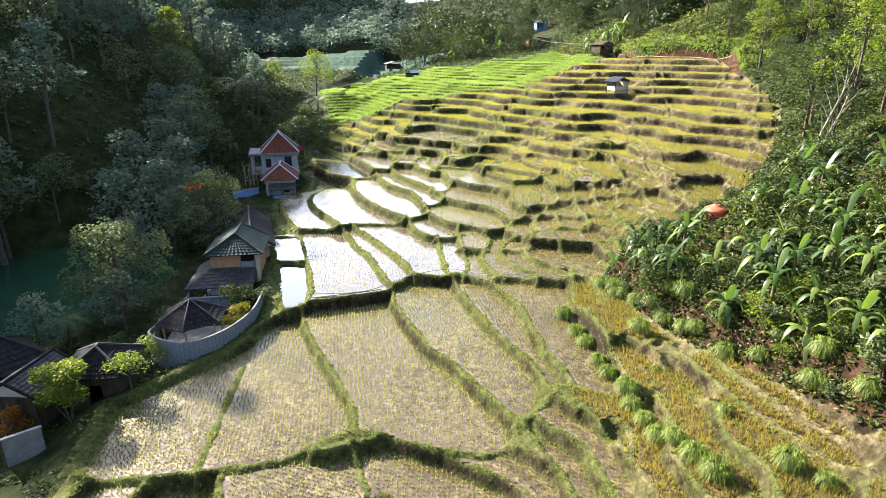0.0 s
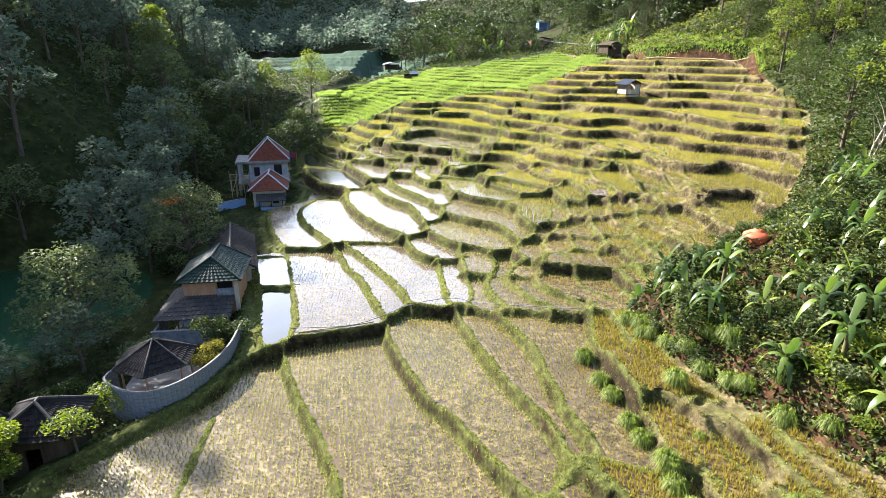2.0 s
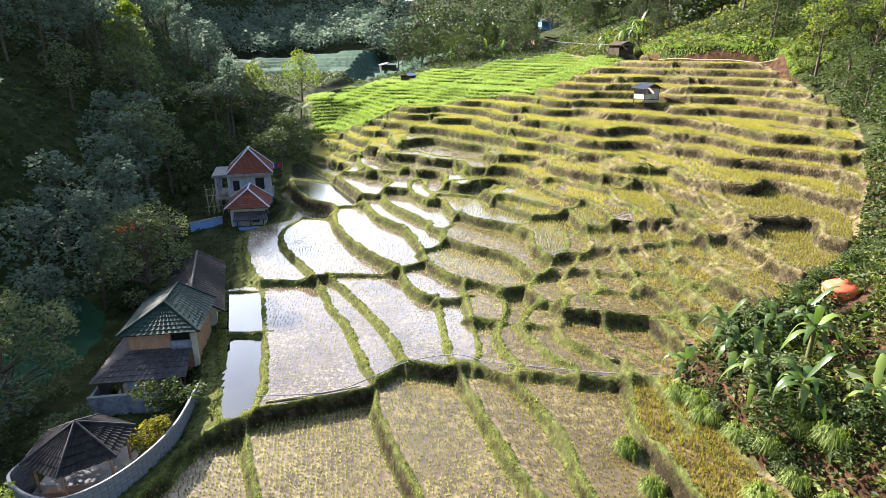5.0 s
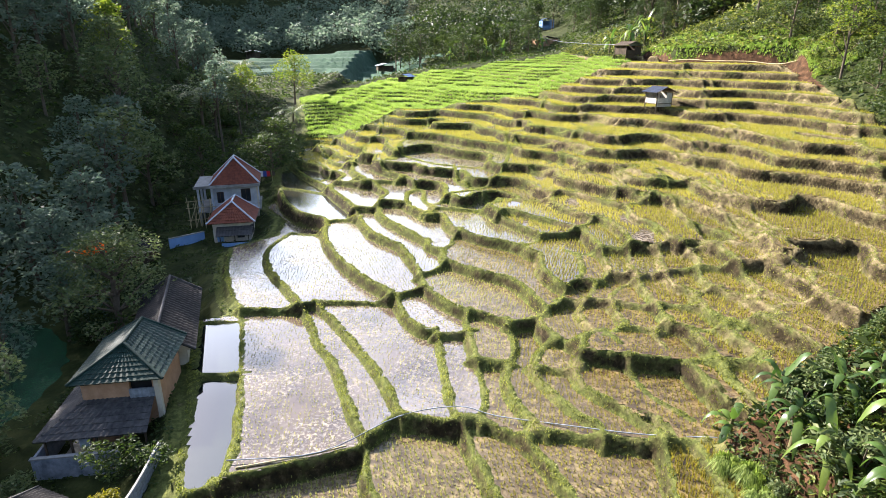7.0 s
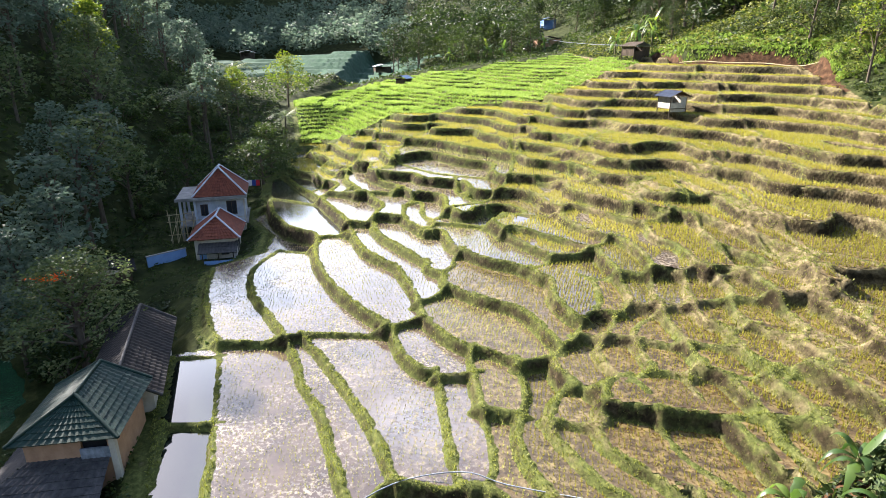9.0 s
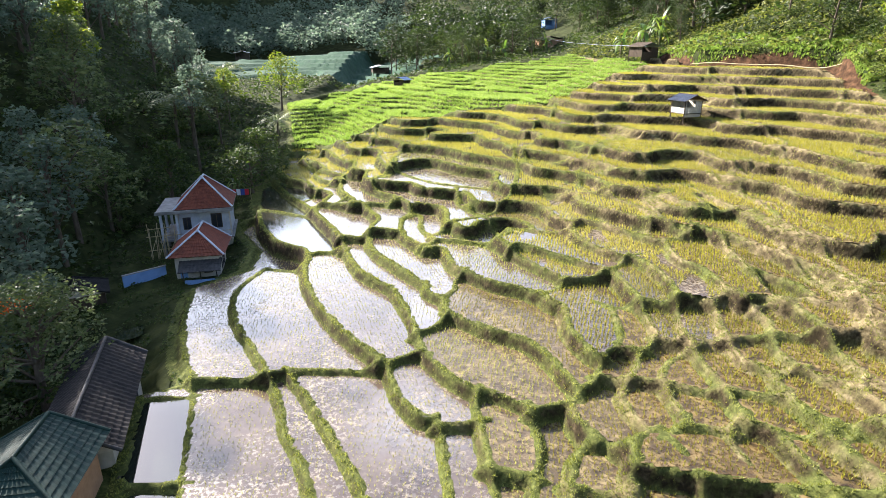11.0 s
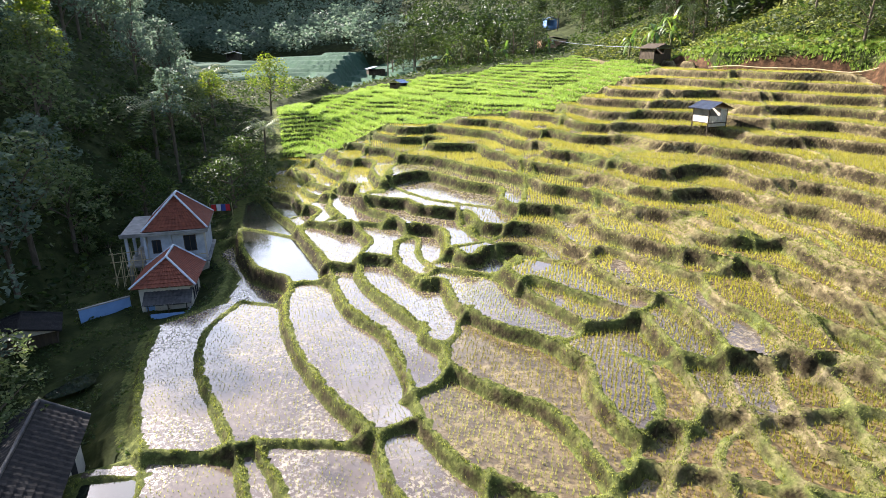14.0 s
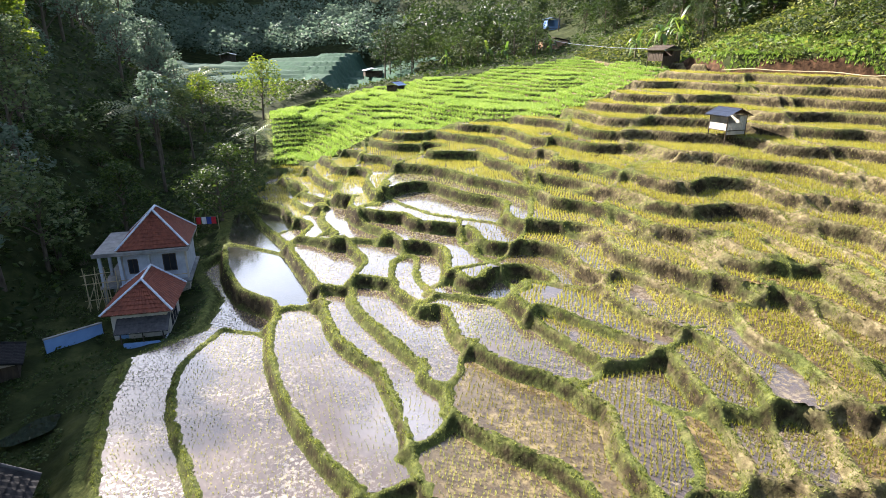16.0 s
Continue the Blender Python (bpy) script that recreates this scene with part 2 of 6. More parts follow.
def waves(x, y, size, seed=0):
    """Smooth, aperiodic-looking unevenness between about -1 and 1."""
    r = np.random.RandomState(seed)
    total = 0
    for _ in range(5):
        a, p, s = r.uniform(0, 2 * math.pi), r.uniform(0, 6.3), size * r.uniform(0.6, 1.7)
        total = total + np.sin((x * math.cos(a) + y * math.sin(a)) * 6.283 / s + p + 1.3 * np.sin((x * math.sin(a) - y * math.cos(a)) * 6.283 / (s * 1.9) + 2 * p))
    return total / 2.6


def blades(places, count, height, width, spread, rng, droop=0.35):
    """Tufts of thin leaf blades, one pointed triangle each: corners and triangles."""
    p = np.repeat(places, count, axis=0)
    n = len(p)
    a = rng.uniform(0, 6.283, n)
    h = height * rng.uniform(0.6, 1.15, n)
    lean = spread * rng.uniform(0.15, 1.0, n)
    out = np.stack([np.cos(a), np.sin(a), np.zeros(n)], 1)
    side = np.stack([-np.sin(a), np.cos(a), np.zeros(n)], 1) * (width * 0.5)
    up = np.array([0, 0, 1.0])
    root = p + out * (0.15 * lean)[:, None]
    tip = root + out * lean[:, None] + up * (h * (1 - droop * lean / max(spread, 1e-6)))[:, None]
    v = np.stack([root - side, root + side, tip], 1).reshape(-1, 3)
    return v, np.arange(n)[:, None] * 3 + [0, 1, 2]


def tube(path, radii, sides=7):
    """A round limb along a path: corners and quads."""
    path = [Vector(p) for p in path]
    v, f = [], []
    for k, (p, r) in enumerate(zip(path, radii)):
        along = (path[min(k + 1, len(path) - 1)] - path[max(k - 1, 0)]).normalized()
        a = along.orthogonal().normalized()
        b = along.cross(a)
        for s in range(sides):
            t = 6.2832 * s / sides
            v.append(p + r * (math.cos(t) * a + math.sin(t) * b))
    for k in range(len(path) - 1):
        for s in range(sides):
            s2 = (s + 1) % sides
            f.append((k * sides + s, k * sides + s2, (k + 1) * sides + s2, (k + 1) * sides + s))
    return v, f


def joined(pieces):
    v, f = [], []
    for pv, pf in pieces:
        n = len(v)
        v += [tuple(p) for p in pv]
        f += [tuple(i + n for i in q) for q in pf]
    return v, f


# ---- the valley: one sheet of ground ----
SLOPE = (3.799, 5.365, 6.156, 1.392, 1.348, 1.947, 0.079, -3.952, 1.37, -0.207, 2.207, -0.523, -0.862, 1.263, -2.569)


def hillside(x, y):
    """The terraced slope before it was cut into steps."""
    u, v = (np.clip(x, -21, 46) - 5) / 30, (np.clip(y, 14, 140) - 70) / 50
    terms = (1, u, v, u * u, u * v, v * v, u**3, u * u * v, u * v * v, v**3, u * u * v * v, u**4, v**4, u**3 * v, u * v**3)
    return sum(c * t for c, t in zip(SLOPE, terms))


def left_edge(y):
    """Where the terraces end on the village side."""
    return np.interp(y, (14, 24, 30, 36, 41, 45, 58, 59.6, 60.6, 63, 68, 75, 79, 84.5, 88, 91, 93, 95, 97, 105, 110, 125, 150, 172), (-18.6, -18.8, -19.8, -15.4, -13.6, -14.2, -18.9, -18.9, -16.0, -17.7, -19.9, -21.8, -18.2, -18.7, -20.9, -22.8, -22.4, -21.4, -22.4, -24.4, -23.0, -24.0, -31.0, -24.0))


def right_edge(y):
    """Where the terraces end against the planted bank and the wood."""
    return np.interp(y, (14, 20, 25, 31, 35, 41.5, 44, 47, 50, 60, 75, 90, 103, 112, 118, 128, 140, 172), (21.5, 18.4, 16.6, 14.2, 13.0, 12.2, 17.0, 22.0, 26.5, 34.0, 42.0, 45.0, 47.5, 41.5, 37.0, 36.5, 35.0, 30.0))


def land(x, y):
    """The height of the uncut ground everywhere."""
    x, y = np.asarray(x, float), np.asarray(y, float)
    z = hillside(x, y)
    # valley floor on the village side, with its fish pond
    floor = np.interp(y, (20, 58, 70, 80, 95, 125, 150, 220), (-2.4, -2.2, -1.3, -0.3, 0.2, 4.0, 8.5, 14.0))
    edge = left_edge(y)
    z = z + (floor - z) * smooth_step(0.3, 4.0, edge - x)
    # wooded ridge beyond it
    foot = np.interp(y, (0, 55, 68, 80, 120, 160, 230), (-49, -49, -40, -35, -38, -52, -95))
    away = np.maximum(foot - x, 0)
    crown_z = np.interp(y, (0, 60, 120, 180, 260, 400), (84, 82, 78, 86, 105, 105))
    z = z + crown_z * (1 - np.exp(-away * 0.97 / crown_z)) + 2.2 * waves(x, y, 31, 3) * smooth_step(4, 30, away)
    # bank with bananas, and the wood above it
    above = np.maximum(x - right_edge(y), 0)
    z = z + 1.5 * smooth_step(0.2, 2.0, above) * (1 - smooth_step(42, 52, y)) + 0.16 * above
    z = z + 1.9 * smooth_step(0.4, 1.3, above + 0.3 * waves(x, y, 7, 41)) * smooth_step(94, 100, y) * (1 - smooth_step(126, 134, y))
    z = z + 0.30 * np.maximum(x - 46, 0) * np.exp(-np.maximum(x - 46, 0) / 160)
    # head of the valley
    far = np.maximum(y - 140, 0)
    z = z + 0.055 * np.minimum(far, 110) * smooth_step(-70, 20, x) + 0.02 * np.minimum(far, 110)
    z = z + np.interp(x, (-120, -40, 60), (70, 34, 28)) * smooth_step(250, 410, y + 0.12 * x) + 1.5 * waves(x, y, 60, 5) * smooth_step(10, 120, far)
    z = z + 10 * smooth_step(-10, -90, y)
    # stepped fields across the far valley
    zone = smooth_step(0, 5, x + 82) * smooth_step(0, 12, 4 - x) * smooth_step(0, 4, y - 184) * smooth_step(0, 5, 262 - y)
    q = (z + 0.5 * waves(x, y, 40, 12)) / 1.1
    part_up = q - np.floor(q)
    return z + zone * (1.1 * (np.floor(q) + smooth_step(0.8, 1.0, part_up) + 0.12 * smooth_step(0.9, 1.0, part_up)) - 1.1 * q)


BUNDS = []


def bund(*plan):
    """A bund's centre line in plan, rounded off into a smooth curve."""
    p = [Vector(q) for q in plan]
    p = [2 * p[0] - p[1], *p, 2 * p[-1] - p[-2]]
    line = []
    for a, b, c, d in zip(p, p[1:], p[2:], p[3:]):
        for k in range(4):
            t = k / 4
            line.append(0.5 * (2 * b + (c - a) * t + (2 * a - 5 * b + 4 * c - d) * t * t + (3 * b - a - 3 * c + d) * t**3))
    line.append(p[-2])
    ends = (line[0] - line[1]).normalized() * 0.5, (line[-1] - line[-2]).normalized() * 0.5
    BUNDS.append([line[0] + ends[0], *line, line[-1] + ends[1]])


bund((4.2, 76.0), (5.9, 71.8), (8.6, 67.3))
bund((10.8, 75.7), (10.7, 73.5), (11.8, 70.8), (12.7, 69.5), (13.3, 69.0), (13.9, 69.0))
bund((18.8, 52.2), (19.0, 48.6), (19.4, 47.6))
bund((16.2, 48.9), (16.7, 46.3))
bund((21.3, 56.0), (21.8, 50.8), (21.4, 48.8))
bund((16.2, 48.9), (16.6, 50.2), (18.5, 49.0), (19.0, 49.1))
bund((18.8, 52.2), (19.7, 52.3), (20.9, 50.3), (21.7, 50.0))
bund((21.3, 55.8), (21.0, 55.6), (22.1, 54.8), (21.5, 54.5))
bund((21.5, 54.5), (22.5, 54.4), (24.1, 52.2))
bund((22.7, 58.2), (24.0, 59.0), (24.7, 59.0), (25.5, 58.3), (26.7, 56.7))
bund((16.6, 70.1), (16.3, 67.4), (16.5, 66.4), (17.2, 64.8), (17.3, 61.3))
bund((13.7, 69.0), (14.4, 67.2), (14.6, 64.8), (14.5, 62.6), (13.9, 60.3), (13.6, 58.6), (13.6, 51.7))
bund((12.1, 67.4), (12.3, 62.9), (12.1, 59.0), (10.8, 57.6), (10.2, 56.4), (9.1, 55.1), (8.9, 54.4), (9.2, 52.3), (9.9, 51.2), (10.2, 50.3))
bund((10.3, 64.1), (10.7, 63.7), (10.8, 63.2), (10.1, 59.0), (8.6, 57.4), (8.0, 56.0), (6.9, 55.3), (6.3, 54.4), (6.8, 52.4), (8.1, 51.0), (9.5, 51.7))
bund((17.3, 61.3), (16.0, 61.1), (16.2, 60.4), (15.6, 58.6), (15.4, 55.6), (16.0, 54.7))
bund((17.3, 61.3), (17.8, 60.4), (18.2, 58.7), (18.1, 58.1), (17.4, 56.5), (17.3, 54.6), (18.8, 52.2))
bund((18.0, 59.6), (19.4, 60.0), (19.7, 59.1), (19.7, 52.3))
bund((20.0, 67.0), (19.4, 60.0))
bund((21.7, 66.2), (22.1, 64.2), (22.0, 61.4), (22.3, 59.1), (22.2, 58.6), (22.7, 58.2))
bund((13.6, 57.4), (12.6, 57.2), (11.5, 55.9), (11.1, 54.9), (11.1, 52.1), (9.9, 51.2))
bund((16.0, 54.7), (16.2, 53.7), (16.0, 52.7), (16.2, 51.0), (16.6, 50.2))
bund((13.6, 51.7), (12.7, 51.1), (12.7, 49.8))
bund((10.8, 63.4), (12.4, 62.8), (13.8, 61.9), (14.9, 61.8), (16.0, 61.1))
bund((17.8, 60.4), (18.7, 60.6), (19.9, 59.8), (19.6, 59.4))
bund((19.6, 59.4), (20.5, 59.3), (21.0, 58.7), (21.7, 58.3), (22.2, 58.6))
bund((12.0, 58.7), (13.0, 58.1), (13.6, 58.1))
bund((13.6, 58.1), (15.0, 57.3), (15.5, 57.2))
bund((15.5, 57.5), (18.7, 56.7), (20.4, 55.7), (21.0, 55.6))
bund((8.1, 56.3), (9.1, 56.0), (13.6, 53.6))
bund((13.6, 53.6), (15.6, 52.7), (16.0, 52.7))
bund((16.2, 53.7), (16.8, 54.1), (17.6, 54.1))
bund((11.1, 52.1), (10.8, 51.7), (11.9, 51.5), (12.7, 51.1))
bund((13.6, 51.7), (13.6, 51.4), (15.5, 49.9), (16.6, 50.2))
bund((9.7, 58.4), (9.8, 58.2), (11.0, 57.8))
bund((19.2, 71.6), (20.2, 69.8), (20.0, 67.0))
bund((21.9, 79.9), (22.6, 72.7), (23.2, 71.2), (23.8, 66.3), (24.2, 64.6), (23.8, 61.5), (24.0, 59.0))
bund((24.0, 79.6), (24.6, 75.5), (25.7, 73.2), (25.6, 68.3), (26.2, 64.5))
bund((-23.0, 107.7), (-19.1, 99.9), (-14.7, 92.6), (-13.5, 89.4), (-9.7, 81.4), (-7.5, 75.0), (-6.0, 72.6), (-4.0, 70.2))
bund((-21.5, 94.7), (-19.3, 93.9), (-14.1, 91.0))
bund((-21.5, 94.7), (-19.4, 88.9), (-17.2, 84.6), (-15.9, 82.9), (-13.5, 81.3), (-12.9, 80.5), (-12.4, 78.5), (-12.2, 76.5))
bund((-16.1, 78.1), (-13.1, 77.3), (-12.5, 77.4), (-12.3, 77.8))
bund((-12.5, 79.3), (-11.9, 79.8), (-11.2, 79.9), (-8.8, 79.6), (-9.0, 79.4))
bund((-16.1, 78.1), (-17.1, 73.9), (-16.6, 70.6))
bund((-14.4, 91.8), (-13.5, 92.0), (-9.6, 89.9), (-5.4, 88.8))
bund((-12.5, 101.0), (-12.1, 96.7), (-11.1, 93.9), (-9.7, 91.2), (-9.9, 90.0))
bund((-9.4, 89.8), (-8.9, 90.1), (-6.6, 85.5), (-6.5, 83.4), (-7.0, 81.1), (-6.0, 77.1), (-1.4, 69.5))
bund((-9.7, 81.4), (-9.3, 81.5), (-7.6, 80.9), (-7.0, 81.1))
bund((-7.0, 81.4), (-6.3, 81.4), (-4.0, 80.4))
bund((-9.1, 99.7), (-9.1, 97.2), (-8.7, 95.2), (-7.3, 92.3), (-5.1, 89.9), (-5.4, 88.8))
bund((-5.4, 88.8), (-4.8, 89.5), (-3.9, 88.2), (-3.4, 86.9), (-3.2, 85.7), (-3.9, 84.7), (-4.1, 83.9), (-3.9, 80.6), (-2.9, 77.9), (-1.3, 75.8))
bund((-3.2, 85.7), (-2.2, 85.2), (-2.0, 80.7), (-0.7, 77.4), (-1.8, 76.4))
bund((-0.8, 77.6), (3.3, 76.2), (4.8, 75.5), (4.4, 75.5))
bund((1.5, 90.1), (1.6, 86.8), (1.9, 85.0), (5.5, 77.4), (5.6, 76.4), (4.8, 75.5))
bund((5.4, 77.8), (10.7, 75.1))
bund((-5.7, 101.0), (-5.4, 98.5), (-4.9, 97.1), (-3.7, 95.1), (-1.8, 92.7), (-0.5, 91.4), (5.1, 88.3))
bund((-20.0, 113.8), (-17.6, 108.5), (-16.0, 105.9), (-13.9, 103.6), (-11.3, 101.0), (-9.1, 99.7))
bund((-16.0, 105.9), (-16.8, 105.1), (-15.6, 102.6), (-14.6, 101.3), (-12.4, 99.7))
bund((1.2, 71.1), (3.4, 68.4), (5.6, 67.0), (6.4, 66.1), (6.8, 66.0), (8.0, 66.6), (8.6, 67.3))
bund((5.4, 73.0), (6.6, 73.1), (12.1, 67.4))
bund((10.8, 75.7), (11.6, 76.7), (12.1, 76.5), (13.6, 74.7), (15.9, 71.3), (16.6, 70.7), (18.4, 70.6), (19.3, 71.4))
bund((8.6, 67.3), (10.0, 67.4), (11.6, 67.8), (12.6, 68.2), (13.3, 69.0))
bund((10.1, 84.1), (12.3, 82.2), (16.5, 79.4), (17.6, 78.5), (17.3, 77.5), (17.3, 72.8), (17.6, 71.7), (18.4, 70.6))
bund((10.5, 97.5), (9.5, 95.9), (9.2, 94.9), (9.3, 93.5), (9.9, 92.1), (11.4, 91.0), (14.2, 87.9), (14.7, 87.0), (15.2, 84.6), (16.5, 83.0), (19.4, 80.6), (21.5, 80.2), (21.9, 79.9))
bund((17.8, 89.1), (19.9, 84.5), (20.9, 83.3), (23.3, 81.1))
bund((17.2, 97.8), (17.6, 94.2), (18.3, 93.2), (19.2, 93.1), (22.2, 93.4), (22.9, 93.1), (24.5, 91.6), (25.1, 91.4), (25.8, 91.5), (27.7, 92.6), (28.8, 92.7), (30.3, 92.2), (34.0, 90.6))
bund((10.5, 97.5), (11.8, 97.4), (12.6, 96.8), (14.7, 92.5), (15.7, 91.1), (16.4, 90.8), (18.3, 90.8), (19.5, 90.5), (25.4, 86.4))
bund((22.2, 76.8), (21.1, 76.4), (20.9, 72.5))
bund((17.7, 78.3), (18.6, 77.4), (18.9, 75.9), (19.7, 73.7), (20.9, 73.3))
bund((25.4, 86.4), (25.6, 86.2), (25.6, 81.8), (26.7, 78.5))
bund((27.5, 85.9), (27.6, 80.3), (28.0, 79.3), (28.6, 78.5), (29.7, 78.3), (30.3, 78.9), (31.4, 83.5))
bund((31.8, 100.5), (35.9, 95.2), (40.6, 89.9))
bund((35.0, 113.5), (37.0, 106.6), (37.4, 101.4), (37.9, 99.4), (39.4, 97.4), (43.4, 94.0))
bund((-19.8, 122.6), (-15.6, 118.1), (-13.9, 116.8), (-13.4, 116.8), (-12.9, 117.1), (-11.8, 119.2), (-11.1, 120.0), (-8.8, 120.9), (-6.1, 121.1), (0.2, 119.7), (6.9, 119.8), (9.5, 119.5), (11.3, 118.4), (14.6, 115.0), (15.7, 114.5), (16.9, 114.8), (19.0, 116.2), (23.6, 118.8), (26.2, 119.7))
bund((-11.3, 42.2), (-5.4, 44.2), (-4.1, 44.9), (-3.3, 46.1), (-2.5, 46.4), (0.2, 45.6), (1.8, 45.5), (3.8, 44.1), (5.7, 43.8), (12.0, 42.0))
bund((-11.3, 42.2), (-10.2, 39.0), (-5.6, 29.9), (-4.9, 27.4))
bund((-4.3, 44.8), (-3.6, 41.6), (-1.2, 35.7), (-0.6, 34.6), (0.6, 33.1), (4.2, 26.6))
bund((0.8, 45.5), (3.3, 37.2), (5.3, 32.7), (6.0, 29.9), (6.0, 28.4))
bund((4.1, 44.1), (4.0, 43.6), (4.7, 42.2), (5.9, 38.5), (6.2, 34.5), (7.3, 29.3), (7.2, 28.3), (6.0, 28.4))
bund((4.2, 26.6), (5.3, 27.3), (6.0, 28.4))
bund((7.2, 28.3), (9.6, 27.3))
bund((10.3, 42.4), (9.8, 40.3), (9.6, 38.2), (10.3, 29.8), (10.3, 25.1))
bund((-12.9, 24.4), (-8.8, 25.3), (-4.6, 27.0), (-1.1, 25.7), (1.9, 25.0), (2.5, 25.1), (3.7, 25.7), (4.2, 26.6))
bund((-13.5, 40.9), (-15.1, 36.1), (-18.3, 32.0), (-19.5, 30.0), (-19.5, 28.4), (-18.6, 23.7))
bund((-13.7, 34.9), (-12.7, 24.3), (-12.4, 23.5), (-12.6, 24.4))
bund((-18.6, 23.7), (-18.0, 23.6), (-12.9, 24.4))
bund((-13.5, 40.9), (-12.7, 41.6), (-11.4, 42.1))
bund((-5.1, 26.7), (-3.8, 23.3))
bund((4.2, 26.6), (5.6, 23.4), (5.9, 21.5))
bund((7.2, 28.3), (7.1, 27.6), (8.2, 24.9), (9.1, 20.6))
bund((10.3, 28.8), (11.5, 28.9), (11.3, 24.2), (11.7, 21.7), (12.4, 19.4))
bund((12.2, 34.0), (12.3, 30.4), (14.8, 18.3))
bund((12.3, 30.9), (13.4, 31.0), (14.4, 25.3), (17.0, 18.1))
bund((13.5, 30.8), (14.6, 31.0), (15.0, 27.7), (16.2, 23.4), (18.0, 19.6), (16.7, 19.1))
bund((11.8, 42.1), (11.6, 41.6), (11.7, 37.4), (12.2, 34.0))
bund((14.8, 29.2), (15.7, 29.0), (18.0, 22.4), (18.4, 20.7), (17.8, 20.1))
bund((-22.3, 74.9), (-18.0, 64.6), (-15.7, 60.1), (-14.7, 57.5), (-11.3, 46.1), (-10.9, 42.4))
bund((-18.4, 59.1), (-15.1, 49.5), (-13.2, 42.9), (-12.5, 41.7))
bund((-15.9, 51.9), (-13.0, 52.0))
bund((-18.4, 59.1), (-15.4, 59.4))
bund((-16.6, 70.6), (-14.9, 66.8), (-10.3, 59.2), (-8.9, 55.6), (-7.1, 52.3), (-4.6, 45.6), (-3.8, 45.4))
bund((-16.0, 60.6), (-11.1, 60.5))
bund((-12.2, 76.5), (-11.9, 75.2), (-11.0, 72.3), (-9.1, 68.0), (-6.1, 63.2), (-3.8, 60.4))
bund((-11.0, 60.5), (-9.5, 60.7), (-3.8, 60.4))
bund((-9.9, 60.7), (-7.9, 57.6), (-4.1, 50.7), (-2.5, 46.4))
bund((-3.8, 60.4), (-2.6, 56.9), (-1.5, 55.3), (-0.7, 55.0), (-0.5, 54.7), (0.4, 46.3), (0.8, 45.7))
bund((-0.4, 54.5), (1.6, 54.5))
bund((-4.0, 70.2), (-2.7, 66.3), (-1.3, 60.6))
bund((-3.8, 60.4), (-1.9, 61.0), (-1.4, 60.8))
bund((-1.4, 69.5), (-1.3, 68.3), (-0.1, 66.9))
bund((-1.3, 75.8), (-0.1, 75.8), (0.6, 72.3), (1.2, 71.1))
bund((1.5, 70.7), (0.8, 69.9), (0.7, 68.7), (-0.0, 67.1), (-0.1, 66.4), (-0.1, 66.9))
bund((-0.1, 66.9), (0.1, 65.1), (0.0, 64.7), (-1.0, 63.4), (-1.9, 63.0))
bund((-1.3, 60.6), (-0.4, 59.0), (1.0, 57.1), (2.8, 56.1), (4.3, 54.8))
bund((6.8, 66.0), (7.1, 64.8), (7.8, 64.0), (7.5, 60.8), (8.2, 57.8), (8.6, 57.4))
bund((0.1, 65.1), (2.2, 62.9), (4.5, 61.2), (5.3, 60.3), (6.0, 58.8), (6.9, 55.3))
bund((1.7, 56.6), (1.5, 55.9), (1.6, 54.0), (2.2, 47.9), (1.8, 45.5))
bund((4.3, 54.8), (4.4, 52.3), (3.7, 49.8), (3.5, 48.3), (3.9, 46.2), (4.8, 44.0))
bund((7.0, 52.1), (7.0, 52.3), (6.4, 51.8), (5.8, 51.2), (5.4, 50.0), (5.2, 48.6), (6.5, 45.5), (7.0, 44.7), (7.6, 44.1), (7.6, 43.2))
bund((4.4, 54.6), (5.6, 55.0), (6.5, 54.9))
bund((8.1, 51.0), (8.4, 50.8), (7.5, 49.0), (7.4, 47.5), (7.8, 46.6), (10.1, 43.4), (10.2, 42.6))
bund((1.9, 51.0), (3.8, 50.3))
bund((5.2, 49.4), (6.5, 48.8), (7.4, 48.7))
bund((7.8, 49.7), (7.7, 49.6), (9.1, 49.0), (13.1, 48.0), (15.9, 46.6), (16.7, 46.6))
bund((10.4, 48.7), (10.3, 48.6), (10.7, 46.0), (11.8, 44.2))
bund((13.5, 47.8), (13.4, 47.6), (13.8, 44.5))
bund((-15.9, 60.9), (-17.4, 63.0), (-19.5, 68.0), (-21.3, 74.2))
bund((-13.4, 43.2), (-14.2, 46.0), (-15.4, 49.5), (-17.0, 53.8), (-18.6, 58.6))

# spacing of the sheet: fine over the terraces, wide towards the horizon
def spaced(lo, hi, step, reach, grow=1.13):
    inner = list(np.arange(lo, hi + 1e-6, step))
    for sign in (-1, 1):
        d, at, extra = step, (lo if sign < 0 else hi), []
        while abs(at) < reach:
            d = min(d * grow, 120)
            at += sign * d
            extra.append(at)
        inner = extra[::-1] + inner if sign < 0 else inner + extra
    return np.array(inner)


STEP = 0.17
XS = spaced(-22.5, 46.5, STEP, 2600)
YS = spaced(17.0, 118.0, STEP, 2600)
XS = np.concatenate([XS[XS < -92], np.arange(-91, -36, 1.0), np.arange(-35.8, -22.6, 0.4), XS[XS > -22.6]])
YS = np.concatenate([YS[YS < 62.1], np.arange(62.3, 100, 0.2), np.arange(100.1, 118.2, 0.25), np.arange(118.6, 178, 0.4), np.arange(178.5, 268, 0.9), YS[YS > 268.5]])
GX, GY = np.meshgrid(XS, YS)


